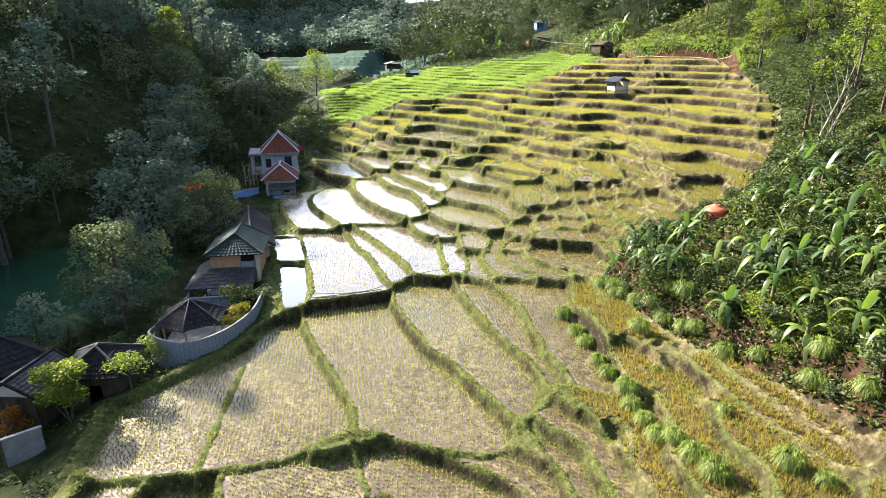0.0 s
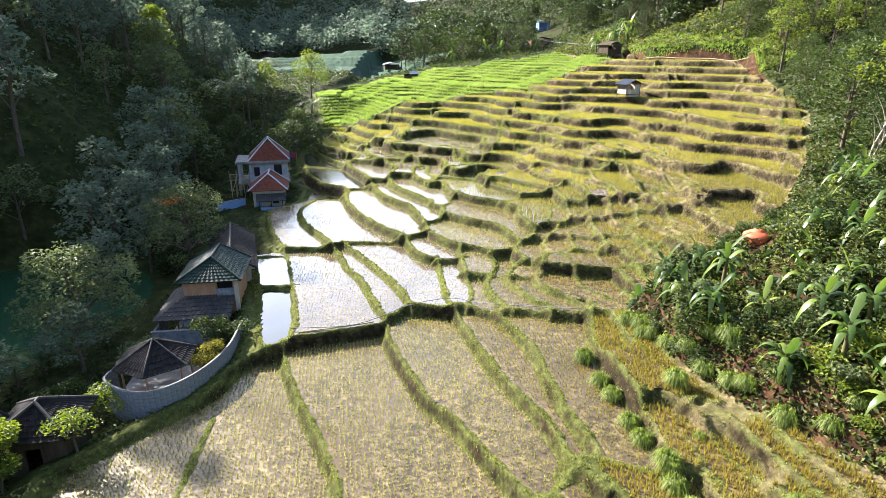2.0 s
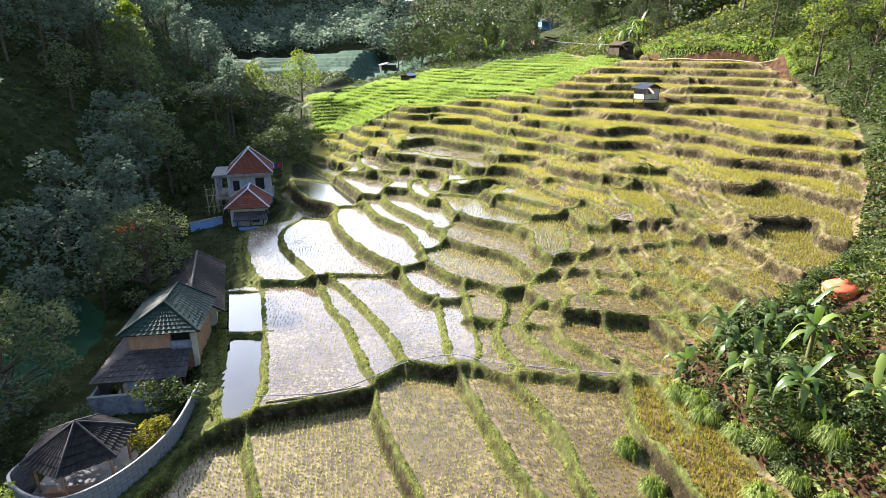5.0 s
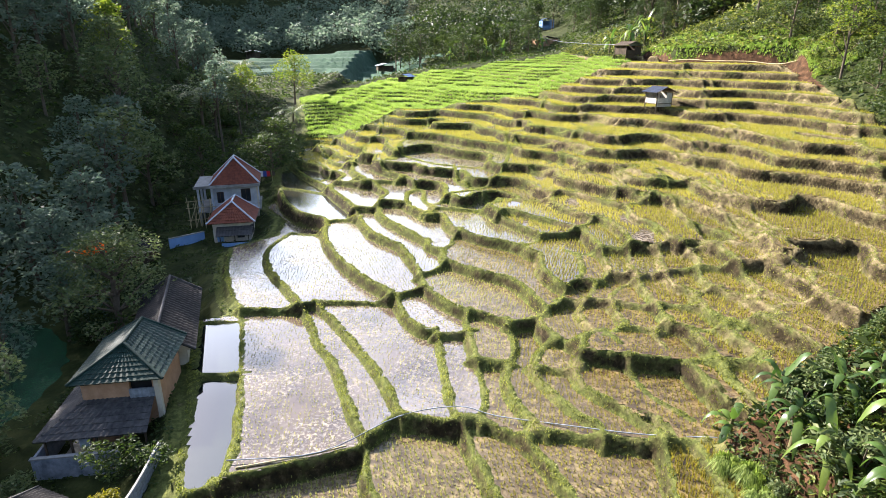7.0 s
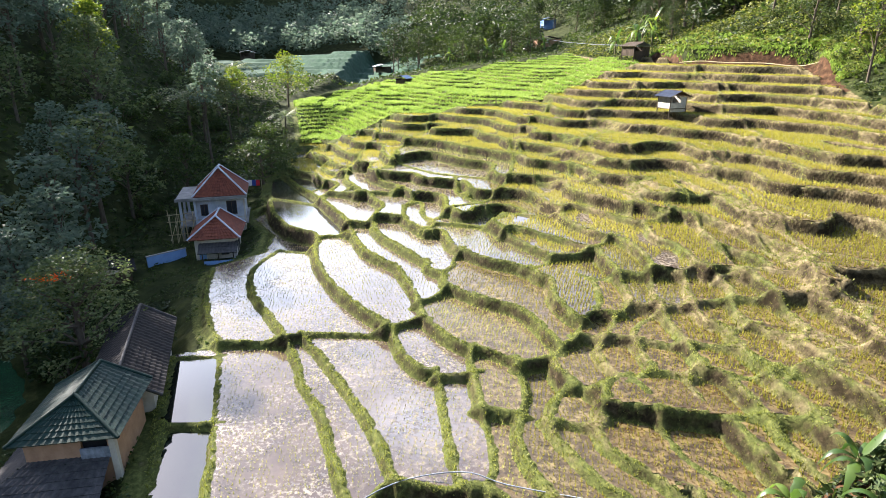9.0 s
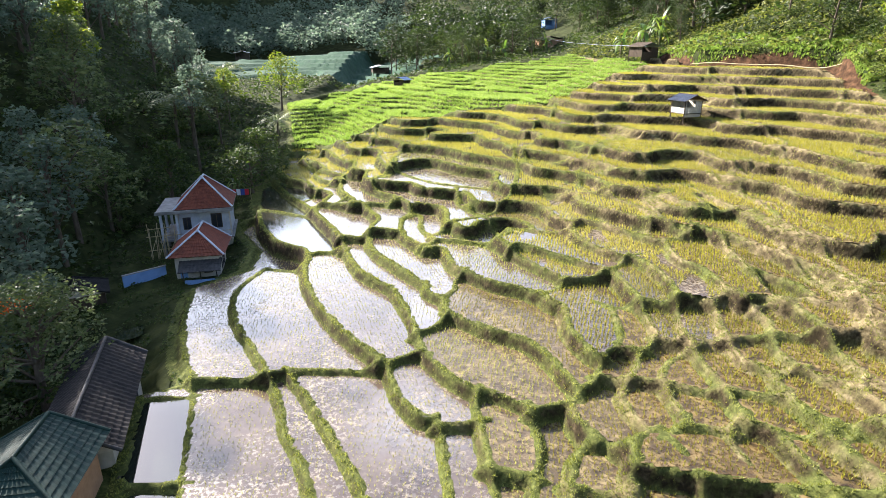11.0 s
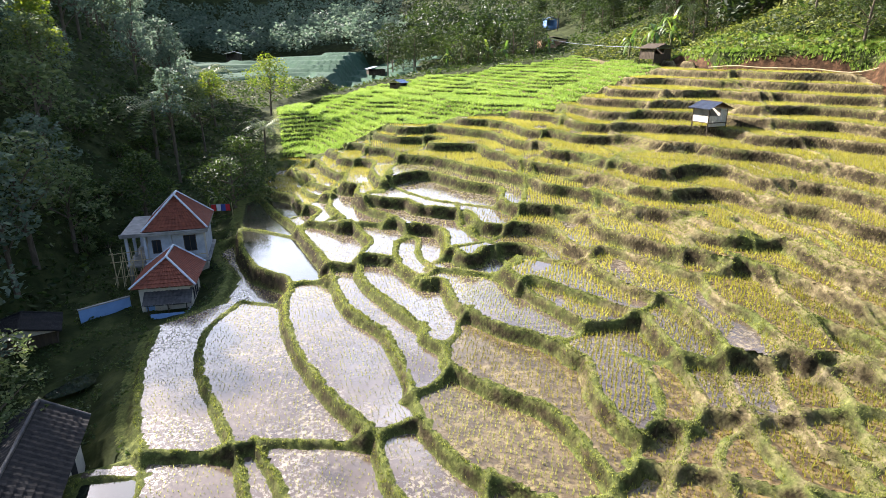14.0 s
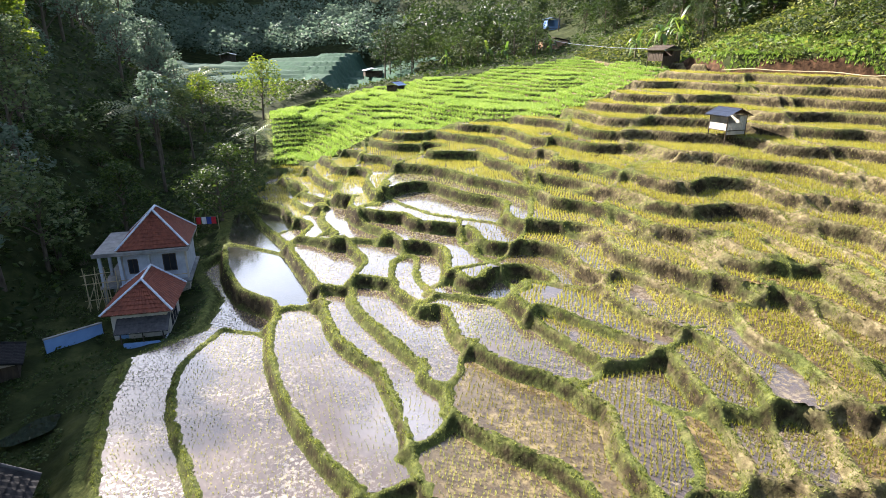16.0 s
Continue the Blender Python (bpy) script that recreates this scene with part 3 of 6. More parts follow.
def bund_distance(gx, gy):
    """Distance in plan to the nearest bund, tile by tile."""
    segs = np.array([(*a, *b) for line in BUNDS for a, b in zip(line, line[1:])])
    dist = np.full(gx.shape, 9.0)
    x, y, dd = gx.ravel(), gy.ravel(), dist.ravel()
    order = np.arange(len(x))
    keys = np.floor(x / 4).astype(int) * 10000 + np.floor(y / 4).astype(int)
    inside = (x > -36) & (x < 50) & (y > 10) & (y < 140)
    order = order[inside]
    if not len(order):
        return dist
    order = order[np.argsort(keys[order], kind="stable")]
    cuts = np.flatnonzero(np.diff(keys[order])) + 1
    for tile in np.split(order, cuts):
        tx, ty = x[tile], y[tile]
        near = segs[(np.minimum(segs[:, 0], segs[:, 2]) < tx.max() + 1.6) & (np.maximum(segs[:, 0], segs[:, 2]) > tx.min() - 1.6) & (np.minimum(segs[:, 1], segs[:, 3]) < ty.max() + 1.6) & (np.maximum(segs[:, 1], segs[:, 3]) > ty.min() - 1.6)]
        if not len(near):
            continue
        ax, ay, bx, by = near.T[:, :, None]
        ux, uy = bx - ax, by - ay
        t = np.clip(((tx - ax) * ux + (ty - ay) * uy) / (ux * ux + uy * uy + 1e-9), 0, 1)
        dd[tile] = np.minimum(dd[tile], np.sqrt((tx - ax - t * ux) ** 2 + (ty - ay - t * uy) ** 2).min(0))
    return dd.reshape(gx.shape)


# fields: the areas that the bunds close in, on a grid of their own
CELL = 0.25
LX, LY = np.arange(-34, 47, CELL), np.arange(15, 176, CELL)
lx, ly = np.meshgrid(LX, LY)
wild = land(lx, ly)
within = (lx > left_edge(ly)) & (lx < right_edge(ly)) & (ly > 16) & (ly < 172 + 2 * waves(lx, ly, 30, 2))
gap = bund_distance(lx, ly)
open_cell = within & (gap > 0.26)
field = np.zeros(lx.shape, np.int32)
rows_n, cols_n = lx.shape
count = 0
for r0, c0 in zip(*np.nonzero(open_cell)):
    if field[r0, c0]:
        continue
    count += 1
    stack = [(r0, c0)]
    field[r0, c0] = count
    while stack:
        r, c = stack.pop()
        for rr, cc in ((r + 1, c), (r - 1, c), (r, c + 1), (r, c - 1)):
            if 0 <= rr < rows_n and 0 <= cc < cols_n and open_cell[rr, cc] and not field[rr, cc]:
                field[rr, cc] = count
                stack.append((rr, cc))

lush_edge = np.interp(lx, (-34, -20, -14, -6, 10, 15, 26, 34, 37), (124, 122, 117.5, 121, 119.5, 115.5, 120, 128, 150))
lush_cell = ly > lush_edge
field = np.where(field > 0, field * 2 - lush_cell, 0)
_, field = np.unique(field, return_inverse=True)
field = field.reshape(lx.shape).astype(np.int32)
count = int(field.max())

# wide sloping areas are stepped along the contours
warped = wild + 0.55 * waves(lx, ly, 26, 8) + 0.42 * waves(lx, ly, 13, 9) + 0.1 * waves(lx, ly, 7, 13)
strip = (0.85 * lx - 0.3 * ly + 3.2 * waves(lx, ly, 19, 14)) / 11
strip_n = np.floor(strip)
shifted = 0.5 + 0.45 * np.sin(strip_n * 12.9898 + 4.1)
strip_gap = np.minimum(strip - strip_n, 1 - strip + strip_n) * 9.5
level = wild.copy()
contour = np.full(lx.shape, 9.0)
slope_y, slope_x = np.gradient(warped, CELL)
steep = np.hypot(slope_x, slope_y) + 0.02
next_id = count
for f in range(1, count + 1):
    cells = field == f
    z = wild[cells]
    lo, hi = np.percentile(z, (4, 96))
    mx, my = lx[cells].mean(), ly[cells].mean()
    if hi - lo > (2.3 if mx < 13 and my < 98 and my > 62 else 1.15 if my > 62 or mx > 14 else 1.4 if mx > 6 and my > 43 else 3.0):
        s = 0.5 if lush_cell[cells].mean() > 0.5 else 1.0 if my > 76 else 0.7
        q = warped[cells] / s + (0 if lush_cell[cells].mean() > 0.5 else 1) * shifted[cells]
        k = np.floor(q)
        contour[cells] = np.minimum(q - k, 1 - (q - k)) * s / steep[cells]
        level[cells] = (k + 0.45) * s
        if my > 62 and lush_cell[cells].mean() <= 0.5:
            contour[cells] = np.minimum(contour[cells], strip_gap[cells])
            level[cells] = (k + 0.45 - shifted[cells]) * s
            k = k * 100 + strip_n[cells] + 50
        ids = next_id + 1 + (k - k.min()).astype(int)
        field[cells] = ids
        next_id = ids.max()
    else:
        level[cells] = np.median(z)

# each connected patch is a field of its own
def patches(key):
    out = np.zeros(key.shape, np.int32)
    n = 0
    for r0, c0 in zip(*np.nonzero(key)):
        if out[r0, c0]:
            continue
        n += 1
        k = key[r0, c0]
        stack = [(r0, c0)]
        out[r0, c0] = n
        while stack:
            r, c = stack.pop()
            for rr, cc in ((r + 1, c), (r - 1, c), (r, c + 1), (r, c - 1)):
                if 0 <= rr < rows_n and 0 <= cc < cols_n and key[rr, cc] == k and not out[rr, cc]:
                    out[rr, cc] = n
                    stack.append((rr, cc))
    return out


field = patches(field)

# spread the levels under the bunds
known = field > 0
lev, ids = np.where(known, level, 0.0), field.copy()
for _ in range(6):
    for axis, by in ((0, 1), (0, -1), (1, 1), (1, -1)):
        take = (ids == 0) & within & (np.roll(ids, by, axis) > 0)
        ids[take], lev[take] = np.roll(ids, by, axis)[take], np.roll(lev, by, axis)[take]
level = np.where(ids > 0, lev, wild)


def grown(a, reach, fn):
    out = a.copy()
    for axis in (0, 1):
        src = out.copy()
        for k in range(1, reach + 1):
            out = fn(out, fn(np.roll(src, k, axis), np.roll(src, -k, axis)))
    return out


soft_level = level.copy()
for _ in range(3):
    for axis in (0, 1):
        soft_level = (soft_level + np.roll(soft_level, 1, axis) + np.roll(soft_level, -1, axis) + np.roll(soft_level, 2, axis) + np.roll(soft_level, -2, axis)) / 5
fall_y, fall_x = np.gradient(soft_level, CELL)
cut_face = np.clip(1.35 * fall_y / (np.hypot(fall_x, fall_y) + 0.02), 0, 1)   # faces cut steep across the slope, eased along it
crest = grown(np.where(ids > 0, level, -50.0), 2, np.maximum)
for axis in (0, 1):
    crest = (crest + np.roll(crest, 1, axis) + np.roll(crest, -1, axis)) / 3


def sample(a, x, y, fill):
    """Values of a field grid at any places (nearest cell)."""
    c, r = np.rint((x - LX[0]) / CELL).astype(int), np.rint((y - LY[0]) / CELL).astype(int)
    ok = (c >= 0) & (c < cols_n) & (r >= 0) & (r < rows_n)
    out = np.full(np.shape(x), fill, a.dtype)
    out[ok] = a[r[ok], c[ok]]
    return out


def blend(a, x, y):
    """Values of a field grid at any places, interpolated."""
    fx, fy = np.clip((x - LX[0]) / CELL, 0, cols_n - 1.001), np.clip((y - LY[0]) / CELL, 0, rows_n - 1.001)
    c, r = fx.astype(int), fy.astype(int)
    u, v = fx - c, fy - r
    return (a[r, c] * (1 - u) + a[r, c + 1] * u) * (1 - v) + (a[r + 1, c] * (1 - u) + a[r + 1, c + 1] * u) * v


# the finished ground on a fine grid: flat fields, rounded bunds, sloping risers
FINE = 0.125
fx, fy = np.meshgrid(np.arange(LX[0], LX[-1], FINE), np.arange(LY[0], LY[-1], FINE))


def cut_ground(x, y):
    here = sample(ids, x, y, 0) > 0
    base_level = sample(level, x, y, 0.0)
    d = np.minimum(bund_distance(x, y), np.where(here, blend(contour, x, y), 9.0))
    d = d + 0.05 * waves(x, y, 1.9, 6) + 0.025 * waves(x, y, 0.7, 7)
    d = d * np.where((x < -12.2) & (y > 43) & (y < 60), 1.5, 1.0)
    lush = sample(lush_cell, x, y, False)
    top = np.maximum(blend(crest, x, y), base_level) + np.where(lush, 0.04, 0.09) + 0.03 * waves(x, y, 1.6, 11)
    drop = np.clip(top - base_level, 0.15, 1.5)
    ease = np.where((x > 8) & (y < 44), 0.18, 0.42 - 0.36 * blend(cut_face, x, y))
    flat_top = np.where(lush, 0.1, np.where(y > 72, 0.17, np.where(x > 8, 0.07, 0.1)))
    s = 1 - smooth_step(flat_top, flat_top + 0.15 + ease * drop, d)
    field_z = base_level - 0.06 + (top - base_level + 0.06) * s
    z = np.where(here, field_z, land(x, y) + 0.06 * waves(x, y, 2.3, 4))
    for axis in (0, 1):
        z = (z + np.roll(z, 1, axis) + np.roll(z, -1, axis)) / 3
    return z + np.where(d < 0.5, 0.02 * waves(x, y, 0.9, 15), 0.0)


fine_z = cut_ground(fx, fy)


def ground_height(x, y):
    """The height of the finished ground at any places."""
    x, y = np.asarray(x, float), np.asarray(y, float)
    u, v = (x - LX[0]) / FINE, (y - LY[0]) / FINE
    inside = (u > 2) & (u < fx.shape[1] - 3) & (v > 2) & (v < fx.shape[0] - 3)
    u, v = np.clip(u, 0, fx.shape[1] - 1.001), np.clip(v, 0, fx.shape[0] - 1.001)
    c, r = u.astype(int), v.astype(int)
    u, v = u - c, v - r
    fine = (fine_z[r, c] * (1 - u) + fine_z[r, c + 1] * u) * (1 - v) + (fine_z[r + 1, c] * (1 - u) + fine_z[r + 1, c + 1] * u) * v
    return np.where(inside, fine, land(x, y) + 0.06 * waves(x, y, 2.3, 4))


GZ = ground_height(GX, GY)
# the fish pond's bed
GZ = GZ - 0.9 * smooth_step(0, 3, 9.5 - np.hypot((GX + 38) * 0.8, (GY - 52) * 0.62))
n_r, n_c = GX.shape
idx = np.arange(n_r * n_c).reshape(n_r, n_c)
quads = np.stack([idx[:-1, :-1], idx[:-1, 1:], idx[1:, 1:], idx[1:, :-1]], -1).reshape(-1, 4)
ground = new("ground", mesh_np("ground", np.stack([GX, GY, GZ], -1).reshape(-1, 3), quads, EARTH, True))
ground.data.materials.append(FLOOR)
mid_x, mid_y = (GX[:-1, :-1] + GX[1:, 1:]) / 2, (GY[:-1, :-1] + GY[1:, 1:]) / 2
outside = (mid_x < left_edge(mid_y) - 0.9) | (mid_x > right_edge(mid_y) + np.where(mid_y < 64, 11, 0.8)) | (mid_y > 171) | (mid_y < 14)
ground.data.materials.append(FAR_FIELD)
kind_of = outside.astype(np.int32)
ground.data.materials.append(BANK_SOIL)
kind_of[(mid_x > right_edge(mid_y) + 0.3) & (mid_y < 66) & (mid_y > 14) & (mid_x < 60)] = 3
kind_of[(mid_x > right_edge(mid_y) - 0.2) & (mid_x < right_edge(mid_y) + 0.9) & (mid_y > 92) & (mid_y < 136)] = 3
kind_of[(mid_x > -80) & (mid_x < -2 + 4 * waves(mid_x, mid_y, 17, 19)) & (mid_y > 185) & (mid_y < 262)] = 2
ground.data.polygons.foreach_set("material_index", kind_of.ravel())
tagged(ground, "terraced valley ground of brown earth and patchy grass", "ground", kind="structure")


# ---- flooded fields and their rice ----
def water_sheet(mask, z):
    """A level sheet over the masked cells."""
    rr, cc = np.nonzero(mask)
    wide = cols_n + 1
    corners = np.stack([rr * wide + cc, rr * wide + cc + 1, (rr + 1) * wide + cc + 1, (rr + 1) * wide + cc], 1)
    used_c, f = np.unique(corners, return_inverse=True)
    r, c = used_c // wide, used_c % wide
    v = np.stack([LX[0] + (c - 0.5) * CELL, LY[0] + (r - 0.5) * CELL, np.full(len(r), z)], 1)
    return v, f.reshape(-1, 4)


rng = np.random.RandomState(4)
for f in range(1, int(ids.max()) + 1):
    mask = ids == f
    area = mask.sum() * CELL * CELL
    if area < 2.0 or mask[1::2, 1::2].sum() < 4:
        continue
    cx, cy = lx[mask].mean(), ly[mask].mean()
    if cx - float(left_edge(cy)) < 0.75 and area < 14:
        continue
    z = float(level[mask].mean())
    edge_gap = np.minimum(gap, contour)
    is_pond = cx < np.interp(cy, (43, 59.5), (-11.9, -15.4)) and 43.5 < cy < 59.3
    lush = lush_cell[mask].mean() > 0.5
    gold = (cx > 9 and cy < 44) or cx > 13 or cy > 99 or (cx > 8 and cy > 62)
    v, q = water_sheet(mask & (edge_gap > 0.1) & (lx - left_edge(ly) > 0.55), z)
    strip_of_water = cx < -15.2 and 78.5 < cy < 104 and not lush
    if is_pond:
        look_as, mat_w = "still fish pond mirroring the sky beside the houses", POND
    elif strip_of_water:
        look_as, mat_w = "unplanted strip of rippled water below the houses", RIPPLED
    elif lush:
        look_as, mat_w = "flooded field under a dense bright green rice crop", WET
    elif gold:
        look_as, mat_w = "narrow terrace field of yellowing rice in shallow water", OPEN if cy > 58 and cx < 15 else WET
    else:
        look_as, mat_w = "flooded rice field with rows of young seedlings in mud", WET if cx > 8 and cy < 66 else NEAR if cy < 43.5 or (cx > 1 and cy < 66) else OPEN
    paddy = new("fish_pond" if is_pond else "rice_paddy", mesh_np("paddy", v, q, mat_w))
    tagged(paddy, look_as, "pond" if is_pond else "rice paddy", "" if is_pond else "terraced rice paddies")
    if is_pond or strip_of_water:
        continue
    # seedlings in rows, leaving the edge free
    lo_x, hi_x, lo_y, hi_y = lx[mask].min(), lx[mask].max(), ly[mask].min(), ly[mask].max()
    narrow = cx > 8.5 and cy < 44
    space = 0.27 if lush else 0.2 if narrow else 0.25 if cy < 43.5 else 0.24 if cx > 1 else 0.27
    turn = rng.uniform(-0.35, 0.35)
    n = int(math.hypot(hi_x - lo_x, hi_y - lo_y) / space / 2) + 3
    gi, gj = np.meshgrid(np.arange(-n, n), np.arange(-n, n))
    gi, gj = gi.ravel() * space, gj.ravel() * space * 1.08
    px = (lo_x + hi_x) / 2 + gi * math.cos(turn) - gj * math.sin(turn) + rng.normal(0, 0.1 if lush else 0.035, gi.shape)
    py = (lo_y + hi_y) / 2 + gi * math.sin(turn) + gj * math.cos(turn) + rng.normal(0, 0.1 if lush else 0.035, gi.shape)
    ok = (sample(ids, px, py, 0) == f) & (blend(edge_gap, px, py) > (-1 if lush else 0.10 if narrow else 0.24 if cx > 6 else 0.32)) & (rng.uniform(0, 1, px.shape) > 0.06)
    if not lush and cy > 43.5:
        thin = 0.0 if gold else 0.0 if cx > 5 else 0.2 if cy < 75 else 0.5
        ok &= (rng.uniform(0, 1, px.shape) > thin) & ((waves(px, py, 5, 61) > (-0.6 if cx < 16 and cy > 62 else -9)) | (not gold))
    px, py = px[ok], py[ok]
    if not len(px):
        continue
    p = np.stack([px, py, ground_height(px, py) if lush else np.full(len(px), z - 0.02)], 1)
    if lush:
        v, t = blades(p, 7, 0.5, 0.13, 0.36, rng)
    elif gold:
        v, t = blades(p, 8 if narrow else 6, 0.44 if narrow else 0.36, 0.045, 0.15, rng)
    else:
        v, t = blades(p, 8 if cy < 43.5 else 7 if cx > 1 else 4, 0.26 if cy < 43.5 or cx > 1 else 0.2, 0.036 if cy < 43.5 else 0.03, 0.13 if cy < 43.5 else 0.11, rng)
    part("rice_crop", mesh_np("rice_crop", v, t, RICE_LUSH if lush else RICE_GOLD if narrow else RICE_FAR if gold and cy > 66 else RICE_OLIVE if gold or cx > 4 else RICE_YOUNG), None, paddy)
    paddy.children[-1]["kind"] = "stuff"


# ---- buildings ----
PLASTER = plain("grey_plaster", (0.32, 0.345, 0.39), (0.50, 0.53, 0.58), 1.2, 0.85)
CREAM = plain("cream_plaster", (0.45, 0.40, 0.33), (0.62, 0.57, 0.48), 1.2, 0.85)
PEACH = plain("peach_brick_render", (0.36, 0.20, 0.12), (0.48, 0.29, 0.18), 2.0, 0.85)
BLUE_WALL = plain("pale_blue_paint", (0.15, 0.27, 0.5), (0.22, 0.37, 0.62), 1.0, 0.75)
CONCRETE = plain("stained_concrete", (0.14, 0.14, 0.135), (0.28, 0.28, 0.27), 1.4, 0.8)
WHITEWASH = plain("weathered_whitewash", (0.12, 0.14, 0.17), (0.30, 0.33, 0.38), 2.5, 0.85, stain=0.8)
DARK_WOOD = plain("dark_weathered_wood", (0.04, 0.03, 0.022), (0.10, 0.075, 0.05), 4.0, 0.85, stretch=(1, 1, 0.2))
BAMBOO = plain("dry_bamboo", (0.28, 0.22, 0.12), (0.48, 0.40, 0.24), 4.0, 0.7)
WHITE_CAP = plain("white_ridge_cap", (0.36, 0.41, 0.48), (0.52, 0.58, 0.66), 2.0, 0.6)
# near-black colour for flat panels, standing in for unlit rooms behind openings
PAINTED_HOLE = plain("painted_interior", (0.01, 0.01, 0.012), (0.02, 0.02, 0.022), 1.0, 0.9)
RED_TILE = plain("red_clay_tile", (0.09, 0.026, 0.016), (0.2, 0.06, 0.034), 3.0, 0.75)
GREEN_TILE = plain("green_glazed_tile", (0.007, 0.022, 0.017), (0.016, 0.042, 0.033), 3.0, 0.65)
GREY_TILE = plain("grey_roof_tile", (0.03, 0.03, 0.032), (0.085, 0.082, 0.08), 3.0, 0.75)
BLACK_TILE = plain("blackened_roof_tile", (0.008, 0.008, 0.009), (0.026, 0.024, 0.023), 3.0, 0.9)
BLUE_TIN = plain("blue_painted_tin", (0.05, 0.10, 0.22), (0.11, 0.19, 0.36), 1.5, 0.4, 0.4)
RUST_TIN = plain("rusty_tin", (0.10, 0.05, 0.035), (0.22, 0.13, 0.09), 2.0, 0.6, 0.3)
PALE_TIN = plain("pale_tin", (0.50, 0.52, 0.55), (0.68, 0.70, 0.72), 1.5, 0.35, 0.5)
ORANGE = plain("orange_plastic", (0.55, 0.10, 0.04), (0.70, 0.17, 0.07), 1.5, 0.4, relief=0.002, stain=0.15)
GLASS = plain("dark_window_glass", (0.015, 0.018, 0.022), (0.03, 0.034, 0.04), 0.5, 0.08, relief=0.0005, stain=0.0)


def block(x0, x1, y0, y1, z0, z1, bevel=0.012):
    bm = bmesh.new()
    bmesh.ops.create_cube(bm, size=1)
    for w in bm.verts:
        w.co = Vector(((x0 + x1) / 2 + w.co.x * (x1 - x0), (y0 + y1) / 2 + w.co.y * (y1 - y0), (z0 + z1) / 2 + w.co.z * (z1 - z0)))
    if bevel:
        bmesh.ops.bevel(bm, geom=list(bm.edges), offset=bevel, segments=1, affect="EDGES")
    return bm


def bar(a, b, r, sides=6):
    v, f = tube([a, b], [r, r], sides)
    n = len(v)
    return v, f + [tuple(range(sides))[::-1][:4], tuple(range(n - sides, n))[:4]]


def pole(name, a, b, r, mat, parent, sides=7, label=""):
    v, f = tube([a, Vector(a).lerp(Vector(b), 0.5), b], [r * 1.05, r, r * 0.9], sides)
    return part(name, mesh_np(name, v, f, mat, True), None, parent, label)


def tiled(corners, courses, ribs, thick=0.05, wave=0.035):
    """A roof slope (eave left, eave right, ridge right, ridge left) in overlapping courses of rolled tiles."""
    el, er, rr, rl = (Vector(c) for c in corners)
    up = (er - el).cross(rl - el).normalized()
    v, f = [], []
    n = ribs * 2 + 1
    for c in range(courses):
        for t, lift in ((c / courses, thick), ((c + 1) / courses, 0.008)):
            for k in range(n):
                s = k / (ribs * 2)
                v.append(el.lerp(er, s).lerp(rl.lerp(rr, s), t) + up * (lift + (wave if k % 2 else 0)))
    for r in range(2 * courses - 1):
        for k in range(n - 1):
            i = r * n + k
            f.append((i, i + 1, i + n + 1, i + n))
    low = len(v)
    v += [el - up * 0.04, er - up * 0.04]
    f += [(low, low + 1, n - 1, 0)]
    return v, f


def hip_roof(parent, w, d, eave, rise, front_in, back_in, tile, cap, courses=9, ribs=14, off=(0, 0)):
    """Four slopes over w x d; the ridge runs front to back, set in from each end."""
    ox, oy = off
    x0, x1, y0, y1 = ox - w / 2, ox + w / 2, oy - d / 2, oy + d / 2
    a, b = Vector((ox, y0 + front_in, eave + rise)), Vector((ox, y1 - back_in, eave + rise))
    fl, fr, bl, br = Vector((x0, y0, eave)), Vector((x1, y0, eave)), Vector((x0, y1, eave)), Vector((x1, y1, eave))
    if front_in > 0:
        part("roof_slope", mesh_np("roof_slope", *tiled((fl, fr, a, a), courses, ribs), tile), None, parent)
    part("roof_slope", mesh_np("roof_slope", *tiled((fr, br, b, a), courses, ribs), tile), None, parent)
    part("roof_slope", mesh_np("roof_slope", *tiled((bl, fl, a, b), courses, ribs), tile), None, parent)
    if back_in > 0:
        part("roof_slope", mesh_np("roof_slope", *tiled((br, bl, b, b), courses, ribs), tile), None, parent)
    for p, q in ((a, b), (fl, a), (fr, a), (bl, b), (br, b)):
        if (p - q).length > 0.1:
            v, f = tube([p + Vector((0, 0, 0.05)), q + Vector((0, 0, 0.05))], [0.1, 0.1], 6)
            part("ridge_cap", mesh_np("ridge_cap", v, f, cap, True), None, parent)
    for y_end, inset, apex in ((y0, front_in, a), (y1, back_in, b)):
        if inset <= 0:
            bm = bmesh.new()
            pts = [Vector((x0 + 0.25, y_end + (0.15 if y_end == y0 else -0.15), eave - 0.02)), Vector((x1 - 0.25, y_end + (0.15 if y_end == y0 else -0.15), eave - 0.02)), Vector((ox, y_end + (0.15 if y_end == y0 else -0.15), eave + rise - 0.08))]
            fc = bm.faces.new([bm.verts.new(p) for p in pts])
            ex = bmesh.ops.extrude_face_region(bm, geom=[fc])
            bmesh.ops.translate(bm, verts=[g for g in ex["geom"] if isinstance(g, bmesh.types.BMVert)], vec=(0, 0.12 if y_end == y0 else -0.12, 0))
            part("gable", bm, CREAM, parent)


